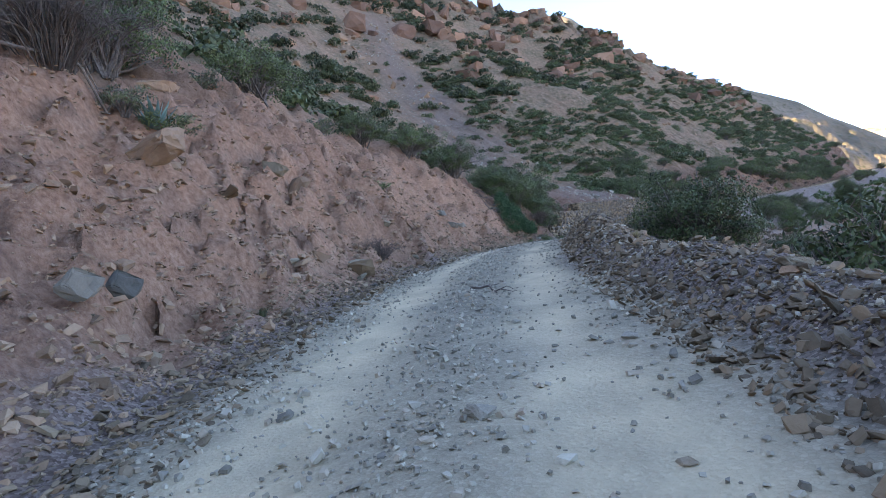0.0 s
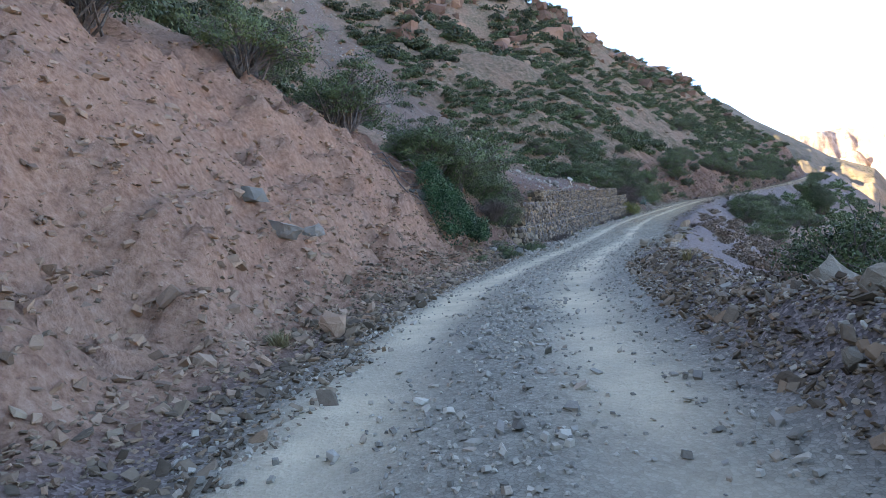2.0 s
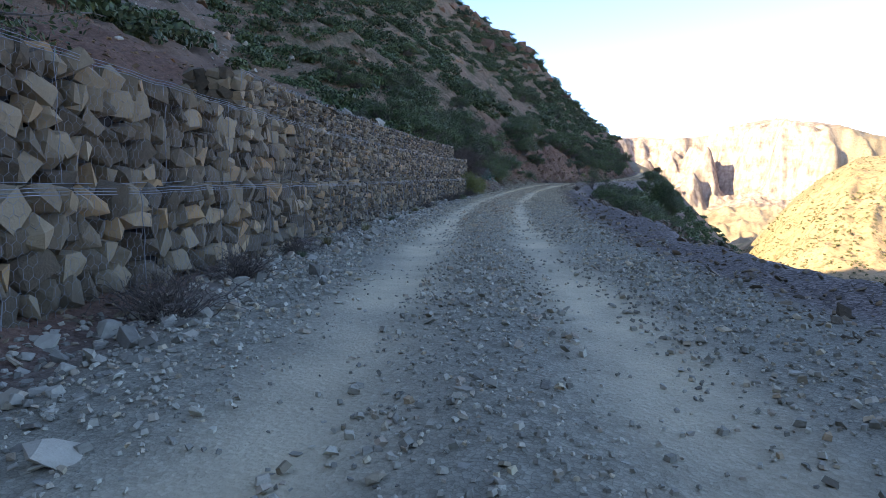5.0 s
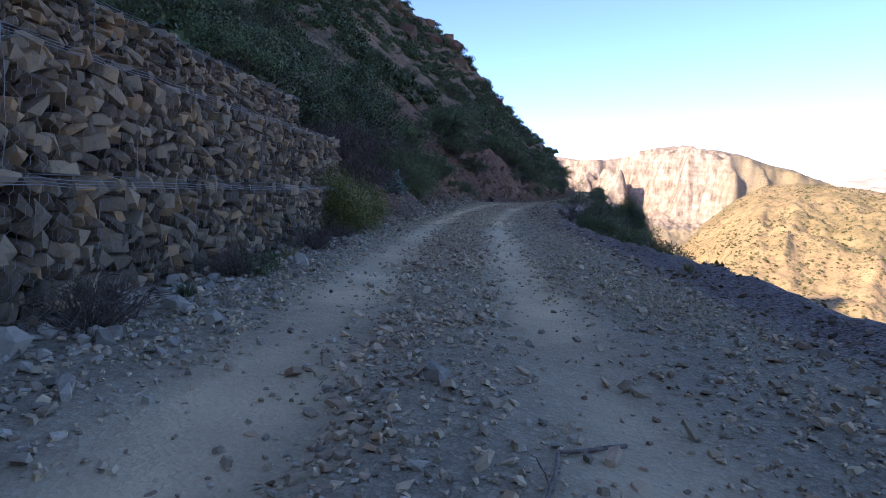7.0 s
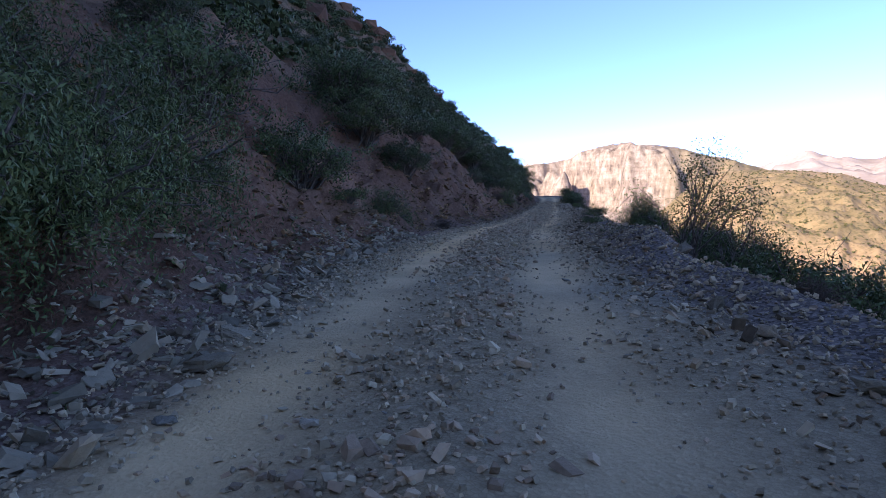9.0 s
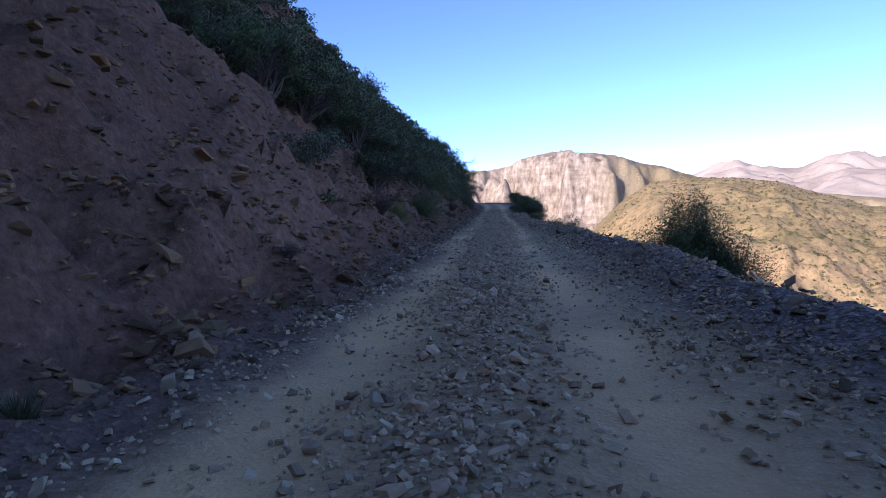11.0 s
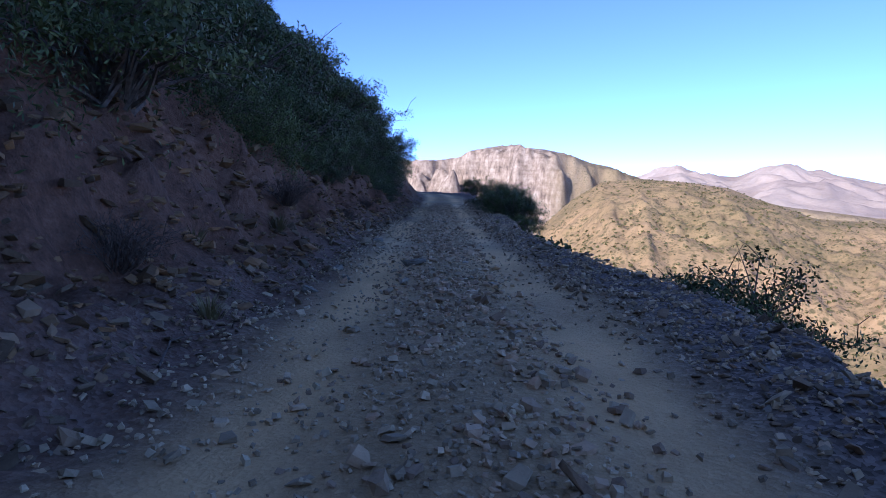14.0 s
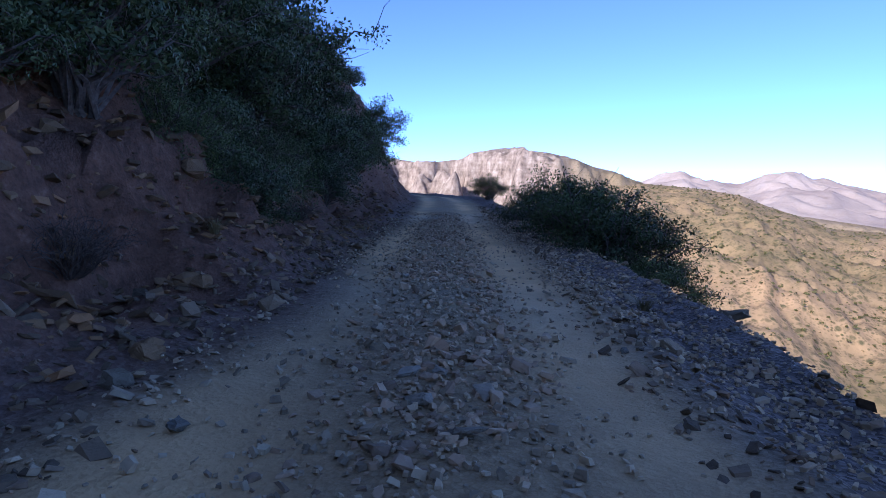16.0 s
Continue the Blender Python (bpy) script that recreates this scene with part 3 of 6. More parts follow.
range_sheet("backdrop_cliff_massif", "pale sunlit cliff massif at the head of the gorge", CLIFF_SKY, 420, 1500, 2100, -160, M_CLIFF, 24, 100, 30, 0.5, seed=300, steps=(700, 200))
range_sheet("backdrop_distant_mountains", "distant mountains on the horizon, haze put into their pinkish colour", BLUE_SKY, 1700, 3800, 4600, -200, M_BLUE, 24, 180, 60, seed=400)


def build_shade_mountain():
    """Unseen high ground, added behind the hillside's skyline to cast shade on the spur."""
    u, v = np.meshgrid(np.linspace(-260, 330, 90), np.linspace(330, 950, 90), indexing="ij")
    z = -60 + 265 * np.exp(-((u - 130) / 100) ** 2 - ((v - 625) / 170) ** 2) + 7 * fbm(u, v, 60.0, 4, 260)
    i = np.arange(u.size).reshape(u.shape)
    faces = np.stack([i[:-1, :-1], i[1:, :-1], i[1:, 1:], i[:-1, 1:]], -1).reshape(-1, 4)
    me = mesh_of("backdrop_shade_mountain", np.stack([u, v, z], -1).reshape(-1, 3), faces, M_SHADED_SCRUB, True)
    give(me, "cliff", np.zeros(u.size))
    tagged(new("backdrop_shade_mountain", me), "unseen scrubby mountain added behind the hillside to shade the spur", "mountain", kind="structure")


build_shade_mountain()

# ---------------------------------------------------------------- stones
rng = np.random.default_rng(7)


def hull(seed, count=10, flat=0.45, boxy=0.5):
    """A broken stone about 1 long: verts and triangles of a rough convex lump."""
    r = np.random.default_rng(seed)
    half = np.array([0.5, r.uniform(0.28, 0.45), 0.5 * flat])
    box = np.array([(i, j, k) for i in (-1, 1) for j in (-1, 1) for k in (-1, 1)], float)
    box *= r.uniform(0.35, 1.0, (8, 3))
    more = r.normal(size=(max(0, count - 8), 3))
    more /= np.abs(more).max(1, keepdims=True) + 1e-9
    more *= r.uniform(0.75, 1.0, (len(more), 1))
    more[:, 2] *= 0.9
    p = np.vstack([box, more])
    p[:, :2] = p[:, :2] @ np.array([[1, r.uniform(-0.3, 0.3)], [r.uniform(-0.3, 0.3), 1]])
    p *= half
    bm = bmesh.new()
    for v in p:
        bm.verts.new(v)
    bmesh.ops.convex_hull(bm, input=bm.verts)
    loose = [v for v in bm.verts if not v.link_faces]
    for v in loose:
        bm.verts.remove(v)
    bmesh.ops.triangulate(bm, faces=bm.faces)
    bm.verts.index_update()
    out = np.array([v.co for v in bm.verts]), np.array([[v.index for v in f.verts] for f in bm.faces])
    bm.free()
    return out


def weathered(seed, flat, cuts=2):
    """A single rock: a broken lump with chipped, uneven faces."""
    v, f = hull(seed, 15, flat)
    bm = bmesh.new()
    vs = [bm.verts.new(p) for p in v]
    for t in f:
        bm.faces.new([vs[i] for i in t])
    bmesh.ops.dissolve_limit(bm, angle_limit=0.3, verts=bm.verts, edges=bm.edges)
    bmesh.ops.triangulate(bm, faces=bm.faces)
    bmesh.ops.subdivide_edges(bm, edges=bm.edges, cuts=cuts, use_grid_fill=True)
    bmesh.ops.triangulate(bm, faces=bm.faces)
    bm.normal_update()
    r = np.random.default_rng(seed)
    off = r.uniform(0, 50)
    for w in bm.verts:
        c = w.co
        a = float(fbm(c.x + off + c.z * 0.7, c.y - c.z * 1.3, 0.35, 3, seed)) * 0.045
        ledge = (float(c.z) * 9 + off) % 1.0
        w.co = c + w.normal * (a + 0.025 * (ledge - 0.5)) + Vector(r.normal(0, 0.008, 3))
    bm.verts.index_update()
    out = np.array([w.co for w in bm.verts]), np.array([[w.index for w in t.verts] for t in bm.faces])
    bm.free()
    return out


PEBBLES = [hull(100 + i, 8, f, 0.6) for i, f in enumerate((0.25, 0.35, 0.5, 0.6, 0.3, 0.45, 0.7, 0.28))]
LUMPS = [hull(200 + i, 14, f, 0.5) for i, f in enumerate((0.3, 0.45, 0.6, 0.75, 0.35, 0.25, 0.55, 0.4, 0.2, 0.65))]


def turned(n, r, tilt):
    """n rotation matrices: any heading, leaning by about tilt radians."""
    a, b, c = r.uniform(0, 2 * np.pi, n), r.normal(0, tilt, n), r.normal(0, tilt, n)
    z, o = np.zeros(n), np.ones(n)
    ca, sa, cb, sb, cc, sc = np.cos(a), np.sin(a), np.cos(b), np.sin(b), np.cos(c), np.sin(c)
    ra = np.stack([ca, -sa, z, sa, ca, z, z, z, o], 1).reshape(-1, 3, 3)
    rb = np.stack([cb, z, sb, z, o, z, -sb, z, cb], 1).reshape(-1, 3, 3)
    rc = np.stack([o, z, z, z, cc, -sc, z, sc, cc], 1).reshape(-1, 3, 3)
    return ra @ rb @ rc


def pile(name, x, y, size, shapes, mat, r, tilt=0.25, sink=0.12, lift=0.0):
    """Many stones in one mesh, each resting on the ground."""
    z = land(x, y)[0]
    vs, fs, base = [], [], 0
    pick = r.integers(0, len(shapes), len(x))
    rot = turned(len(x), r, tilt)
    for k, (v, f) in enumerate(shapes):
        m = np.nonzero(pick == k)[0]
        if not len(m):
            continue
        w = np.einsum("nij,vj->nvi", rot[m], v) * size[m, None, None]
        low = w[..., 2].min(1)
        w[..., 0] += x[m, None]
        w[..., 1] += y[m, None]
        w[..., 2] += (z[m] - low - sink * size[m] + lift)[:, None]
        vs.append(w.reshape(-1, 3))
        fs.append((f[None] + (base + np.arange(len(m)) * len(v))[:, None, None]).reshape(-1, 3))
        base += len(m) * len(v)
    return mesh_of(name, np.vstack(vs), np.vstack(fs), mat)


def sizes(r, n, lo, hi, power=2.4):
    return lo * (1 - r.uniform(0, 1, n) * (1 - (lo / hi) ** power)) ** (-1 / power)


M_SHARD = rock_material("mixed_shale_shards", (0.15, 0.143, 0.132), (0.50, 0.475, 0.43), (0.37, 0.29, 0.235), dusty=False)
# gravel on the carriageway: thick on the middle ridge and the sides, thin in the wheel tracks
n = 75000
gs = rng.uniform(-2, 206, n)
gd = rng.uniform(-3.4, 2.9, n)
gm = gd - keyed(gs, TRACK_MID)
track = np.exp(-((gm - 1.05) / 0.44) ** 2) + np.exp(-((gm + 1.0) / 0.4) ** 2)
clump = fbm(gs, gd * 2, 1.6, 3, 500)
later = smooth(20, 60, gs)
keep = rng.uniform(0, 1, n) < np.clip((0.5 + 0.6 * clump + 0.25 * later) * (1 - 0.85 * np.clip(track, 0, 1)) * (0.55 + 0.6 * np.exp(-(gm / 0.55) ** 2)) + 0.3 * smooth(1.5, 2.4, np.abs(gd)), 0.04, 1)
keep &= gd < keyed(gs, FOOT) - 0.05
gs, gd = gs[keep], gd[keep]
gx, gy = on_road(gs, gd)
brown = rng.uniform(0, 1, len(gs)) < 0.9 * smooth(50, 105, gs)
for pick, mat, label in ((~brown, M_SHALE, "loose grey shale gravel strewn over the road"), (brown, M_EARTHY_GRAVEL, "dusty brown gravel strewn over the road")):
    gravel = new("gravel", pile("gravel", gx[pick], gy[pick], sizes(rng, int(pick.sum()), 0.02, 0.13, 2.3), PEBBLES, mat, rng, 0.28, 0.1))
    tagged(gravel, label, "gravel", kind="stuff")
# flat shards lying thick over the surface, thinner where the wheels run
n = 95000
ss = rng.uniform(-1, 206, n)
sd = rng.uniform(-2.7, 2.5, n)
sm = sd - keyed(ss, TRACK_MID)
bare = np.exp(-((sm - 1.05) / 0.42) ** 2) * (1 - 0.4 * smooth(125, 140, ss)) + np.exp(-((sm + 1.0) / 0.38) ** 2)
thick = (0.42 + 0.5 * fbm(ss, sd * 1.5, 2.4, 3, 505)) * (1 - 0.94 * np.clip(bare, 0, 1)) * (0.55 + 0.45 * smooth(55, 75, ss))
thick = thick * (1 - smooth(-0.25, 0.1, sd - keyed(ss, FOOT)))
lay = rng.uniform(0, 1, n) < np.clip(thick, 0.0, 1)
ss, sd = ss[lay], sd[lay]
sx, sy = on_road(ss, sd)
later = ss > 72 + 14 * rng.normal(size=len(ss))
M_SHARD_LATER = rock_material("dusty_flat_shards", (0.17, 0.152, 0.136), (0.52, 0.465, 0.41), (0.36, 0.265, 0.20))
for pick, mat, label in ((~later, M_SHARD, "flat grey shale shards scattered thickly over the road"), (later, M_SHARD_LATER, "flat dusty shards scattered thickly over the road")):
    shards = new("gravel", pile("gravel", sx[pick], sy[pick], sizes(rng, int(pick.sum()), 0.03, 0.14, 2.3), [PEBBLES[i] for i in (0, 1, 4, 7)], mat, rng, 0.36, 0.06))
    tagged(shards, label, "gravel", kind="stuff")
# small chips of shale: a flat cap on three or four sloping sides
def chip(seed):
    r = np.random.default_rng(seed)
    k = 4
    a = np.sort(r.uniform(0, 6.28, k)) * 0.4 + np.arange(k) * 6.28 / k * 0.6
    rim = np.stack([0.5 * np.cos(a), r.uniform(0.28, 0.42) * np.sin(a), np.zeros(k) - 0.08], 1)
    cap = rim * [0.78, 0.78, 0] + [0.04, 0.0, r.uniform(0.18, 0.42)]
    cap[:, 2] += r.normal(0, 0.04, k)
    f = [(4, 5, 6), (4, 6, 7)]
    for i in range(k):
        j = (i + 1) % k
        f += [(i, j, k + j), (i, k + j, k + i)]
    return np.vstack([rim, cap]), np.array(f)


CHIPS = [chip(700 + i) for i in range(7)]
n = 195000
cs_ = rng.uniform(1, 200, n)
cd_ = rng.uniform(-3.0, 2.7, n)
cm_ = cd_ - keyed(cs_, TRACK_MID)
worn = np.exp(-((cm_ - 1.05) / 0.42) ** 2) * (1 - 0.4 * smooth(125, 140, cs_)) + np.exp(-((cm_ + 1.0) / 0.38) ** 2)
full = (0.5 + 0.45 * fbm(cs_, cd_ * 1.5, 1.8, 3, 508)) * (1 - 0.93 * np.clip(worn, 0, 1)) * (0.5 + 0.5 * smooth(30, 70, cs_)) + 0.35 * smooth(1.5, 2.0, np.abs(cd_)) * (1 - smooth(2.1, 2.6, -cd_)) + 0.4 * np.exp(-(cm_ / 0.4) ** 2)
full = full * (1 - smooth(-0.25, 0.1, cd_ - keyed(cs_, FOOT)))
lay = rng.uniform(0, 1, n) < np.clip(full, 0.0, 1)
cs_, cd_ = cs_[lay], cd_[lay]
cx_, cy_ = on_road(cs_, cd_)
M_SHARD_BROWN = rock_material("dusty_shale_shards", (0.17, 0.152, 0.136), (0.53, 0.475, 0.42), (0.36, 0.265, 0.20))
grey_part = cs_ < 72 + 14 * rng.normal(size=len(cs_))
for pick, mat, label in ((grey_part, M_SHARD, "small flat chips of grey shale covering the road"), (~grey_part, M_SHARD_BROWN, "small dusty chips of shale covering the road")):
    small = new("gravel", pile("gravel", cx_[pick], cy_[pick], sizes(rng, int(pick.sum()), 0.027, 0.09, 2.3), CHIPS, mat, rng, 0.3, 0.05))
    tagged(small, label, "gravel", kind="stuff")
# coarser stones on the middle ridge further up
n = 16000
ms = 66 + 138 * rng.uniform(0, 1, n) ** 0.8
md = rng.normal(0, 0.4, n) + 0.1 * np.sin(ms * 0.3) + keyed(ms, TRACK_MID)
mk = fbm(ms, md * 2, 2.2, 3, 520) > -0.25
mx, my = on_road(ms[mk], md[mk])
ridge = new("gravel", pile("gravel", mx, my, sizes(rng, int(mk.sum()), 0.035, 0.17, 2.3), PEBBLES + LUMPS[:3], M_EARTHY_GRAVEL, rng, 0.3, 0.12))
tagged(ridge, "coarse broken stones on the ridge between the wheel tracks", "gravel", kind="stuff")

M_EDGE = rock_material("dirty_shale", (0.06, 0.05, 0.043), (0.26, 0.215, 0.185), (0.25, 0.17, 0.125))
FLATS = [PEBBLES[i] for i in (0, 1, 4, 7)] + [LUMPS[i] for i in (4, 5, 8)]
# rubble at the foot of the bank and along the outer edge
n = 25000
rs = rng.uniform(-2, 215, n)
side = rng.uniform(0, 1, n) < 0.6 - 0.3 * smooth(95, 120, rs)
foot = keyed(rs, FOOT)
edge = keyed(rs, EDGE)
rd = np.where(side, foot - 0.35 + rng.gamma(1.6, 0.42, n), -(edge - 0.25 + rng.gamma(2.0, 0.42, n)))
rx, ry = on_road(rs, rd)
rubble = new("rubble", pile("rubble", rx, ry, sizes(rng, n, 0.035, 0.17, 2.2), FLATS, M_EDGE, rng, 0.4, 0.15))
tagged(rubble, "broken shale rubble along the road's edges", "rubble", kind="stuff")

# the windrow of rubble beside the first bend
n = 16000
ws = rng.uniform(-2, 36, n)
wd = -(keyed(ws, EDGE) - 0.1 + 2.1 * rng.beta(1.2, 1.4, n))
wx, wy = on_road(ws, wd)
heap = new("rubble", pile("rubble", wx, wy, sizes(rng, n, 0.035, 0.18, 2.3), FLATS, M_EDGE, rng, 0.45, 0.15))
tagged(heap, "windrow of dark broken shale heaped beside the road", "rubble", kind="stuff")

# apron of broken shale under the steep cut before the wall
n = 6500
as_ = rng.uniform(27, 48.5, n)
ad_ = keyed(as_, FOOT) - 0.45 + 1.9 * rng.beta(1.3, 1.5, n)
ax_, ay_ = on_road(as_, ad_)
apron = new("rubble", pile("rubble", ax_, ay_, sizes(rng, n, 0.04, 0.24, 2.1), FLATS + LUMPS[:2], M_EDGE, rng, 0.45, 0.15))
tagged(apron, "apron of broken shale and slate under the cut bank", "rubble", kind="stuff")

# broken stones at the foot of the first bank, and the spill of flat slabs past the wall
M_SPILL = rock_material("dusty_shale_slabs", (0.11, 0.10, 0.085), (0.40, 0.35, 0.285), (0.33, 0.235, 0.155), dusty=False)
for n, a_, b_, in_, out_w, small_, big_, mat, label in ((5200, 0, 27, 0.75, 1.5, 0.035, 0.19, M_EDGE, "broken stones strewn along the foot of the earth bank"),
                                                       (5600, 98.5, 121, 0.75, 2.0, 0.045, 0.27, M_SPILL, "spill of flat dusty shale slabs under the bushes"),
                                                       (6500, 124, 196, 0.3, 1.2, 0.035, 0.2, M_EDGE, "broken shale gathered along the foot of the shady bank")):
    as_ = rng.uniform(a_, b_, n)
    ad_ = keyed(as_, FOOT) - in_ + out_w * rng.beta(1.4, 1.5, n)
    ax_, ay_ = on_road(as_, ad_)
    spill = new("rubble", pile("rubble", ax_, ay_, sizes(rng, n, small_, big_, 2.1), FLATS, mat, rng, 0.38, 0.15))
    tagged(spill, label, "rubble", kind="stuff")

# fallen stones along the foot of the gabion wall
n = 5200
vs_ = rng.uniform(44, 97, n)
vd_ = 3.35 - 1.55 * rng.beta(1.0, 1.9, n) - 0.15 * rng.uniform(0, 1, n)
vx_, vy_ = on_road(vs_, vd_)
fallen = new("rubble", pile("rubble", vx_, vy_, sizes(rng, n, 0.045, 0.26, 2.2), PEBBLES + LUMPS[:4], M_SHALE, rng, 0.35, 0.15))
tagged(fallen, "pale broken stones fallen along the wall's foot", "rubble", kind="stuff")

# stones in the cut bank and on the scree
n = 34000
bs = np.where(rng.uniform(0, 1, n) < 0.5, rng.uniform(-4, 100, n), rng.uniform(-4, 240, n))
bt = rng.gamma(1.4, 2.4, n)
bd = keyed(bs, FOOT) + 0.2 + bt
ok = ~((bs > WALL_A - 1) & (bs < WALL_B) & (bt < 2.6))
bs, bd = bs[ok], bd[ok]
bx, by = on_road(bs, bd)
# dark brown rock, its tone lowered further for the bank lying in shade
M_DARK_ROCK = rock_material("shaded_dark_brown_rock", (0.06, 0.044, 0.033), (0.25, 0.178, 0.125), (0.30, 0.175, 0.10))
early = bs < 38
for pick, mat, label in ((early, M_BROWN_ROCK, "brown stones lodged in the earth bank"), (~early, M_DARK_ROCK, "dark brown stones lodged in the shady bank, deepened for its shade")):
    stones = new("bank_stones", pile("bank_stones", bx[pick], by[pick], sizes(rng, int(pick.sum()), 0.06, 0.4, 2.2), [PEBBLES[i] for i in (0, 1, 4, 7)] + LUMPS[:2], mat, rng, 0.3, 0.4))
    tagged(stones, label, "stones", kind="stuff")
n = 19000
us = rng.uniform(113, 204, n)
ut = rng.gamma(1.6, 1.7, n)
ux, uy = on_road(us, keyed(us, FOOT) + 0.15 + ut)
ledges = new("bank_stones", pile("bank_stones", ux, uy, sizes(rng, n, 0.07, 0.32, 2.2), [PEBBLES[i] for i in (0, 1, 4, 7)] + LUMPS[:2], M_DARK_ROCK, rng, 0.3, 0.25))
tagged(ledges, "flat dark stones layered in the cut slope, deepened for its shade", "stones", kind="stuff")
n = 17000
fs = rng.uniform(-3, 50, n)
ft = rng.gamma(1.5, 2.0, n)
fx, fy = on_road(fs, keyed(fs, FOOT) + 0.1 + ft)
chips = new("bank_stones", pile("bank_stones", fx, fy, sizes(rng, n, 0.045, 0.24, 2.2), PEBBLES, M_BROWN_ROCK, rng, 0.4, 0.2))
tagged(chips, "small flat reddish stones weathering out of the bank", "stones", kind="stuff")
n = 5200
ct = rng.uniform(2.8, 75, n)
cs = 84 + 0.45 * ct + rng.normal(0, 6.5, n)
cx, cy = on_road(cs, keyed(cs, FOOT) + ct)
scree = new("scree", pile("scree", cx, cy, sizes(rng, n, 0.12, 0.8, 2.2), LUMPS, M_SHALE, rng, 0.45, 0.3))
tagged(scree, "grey scree chute on the hillside", "scree", kind="stuff")
n = 5000
hs = rng.uniform(20, 330, n)
ht = 14 + 176 * rng.uniform(0, 1, n) ** 0.8
hx, hy = on_road(np.minimum(hs, 222), 0 * hs + 3 + ht)
hx = hx + np.maximum(hs - 222, 0) * 0.66
hy = hy + np.maximum(hs - 222, 0) * 0.75
boulders = new("hill_boulders", pile("hill_boulders", hx, hy, np.minimum(sizes(rng, n, 0.7, 5.0, 1.9), ht / 22), LUMPS, M_BROWN_ROCK, rng, 0.5, 0.35))
tagged(boulders, "reddish brown boulders scattered over the hillside", "boulders", kind="stuff")

# rocky crags under the skyline
M_CRAG = rock_material("reddish_crag_rock", (0.085, 0.05, 0.04), (0.29, 0.18, 0.14), (0.34, 0.20, 0.14), 0.5, dusty=False)
n = 900
hs = rng.uniform(20, 330, n)
ht = rng.choice([52.0, 70.0, 84.0, 104.0, 124.0], n) + rng.normal(0, 2.5, n)
hx, hy = on_road(np.minimum(hs, 222), 3 + ht)
hx = hx + np.maximum(hs - 222, 0) * 0.66
hy = hy + np.maximum(hs - 222, 0) * 0.75
band = fbm(hx, hy, 26.0, 2, 540) > -0.1
cragx, cragy = hx[band], hy[band]
rx_, ry_ = rng.uniform(10, 104, 150), rng.normal(203, 7, 150)
cragx, cragy = np.r_[cragx, rx_], np.r_[cragy, ry_]
CRAGS = [weathered(340 + i, f) for i, f in enumerate((0.7, 0.9, 0.6, 0.8))]
crags = new("crags", pile("crags", cragx, cragy, sizes(rng, len(cragx), 2.2, 7.0, 2.0), CRAGS, M_CRAG, rng, 0.18, 0.4))
tagged(crags, "reddish rock outcrops in bands under the skyline", "crags", kind="stuff")

# single rocks: length along the road, distance to the left, size
ROCK_MESHES = {}
M_BLOCK = rock_material("grey_brown_block", (0.10, 0.092, 0.085), (0.29, 0.27, 0.25), (0.27, 0.20, 0.15))
M_SLATE = rock_material("dark_slate", (0.06, 0.064, 0.07), (0.17, 0.175, 0.185), (0.15, 0.13, 0.12))
for key, mat in (("grey", M_SHALE), ("brown", M_BROWN_ROCK), ("block", M_BLOCK), ("slate", M_SLATE), ("dark", M_DARK_ROCK)):
    ROCK_MESHES[key] = [mesh_of("rock", *weathered(300 + i, f), mat) for i, f in enumerate((0.35, 0.5, 0.6, 0.25, 0.42, 0.7, 0.3, 0.2))]


def rock(s, d, size, key="grey", label="angular grey shale rock lying on the gravel road", tilt=8, sink=0.12, shape=None, group="loose rocks"):
    x, y = on_road(s, d)
    k = int(rng.integers(0, 8)) if shape is None else shape
    me = ROCK_MESHES[key][k]
    ob = new("rock", me)
    low = min(v.co.z for v in me.vertices)
    ob.matrix_world = (Matrix.Translation((float(x), float(y), z_at(float(x), float(y)) - (low + sink * 0.4) * size))
                       @ Euler((radians(rng.normal(0, tilt)), radians(rng.normal(0, tilt)), rng.uniform(0, 6.28))).to_matrix().to_4x4()
                       @ Matrix.Diagonal((size, size, size, 1)))
    return tagged(ob, label, "rock", group)


ON_ROAD_A = [(4.0, 0.28, 0.21), (3.1, -0.62, 0.1), (4.7, 1.7, 0.16), (5.5, -0.95, 0.15), (10.1, 0.89, 0.11), (7.5, 0.97, 0.07), (28.4, 0.11, 0.21), (18.5, 0.53, 0.12), (19.8, 1.3, 0.08),
             (25.6, 0.56, 0.14), (30.2, 0.35, 0.2), (38.1, 0.09, 0.16), (37.4, -0.77, 0.13), (37.1, 0.66, 0.13), (36.9, 0.16, 0.12), (46.9, 1.9, 0.1), (82.0, 0.2, 0.33), (81.7, 0.45, 0.12), (83.3, -1.68, 0.12),
             (80.7, 0.22, 0.13), (81.4, 0.82, 0.1), (83.9, -1.58, 0.12), (95.8, -0.05, 0.12), (95.3, 0.03, 0.14), (95.5, -2.05, 0.14), (96.0, 0.58, 0.18), (94.1, 0.62, 0.13)]
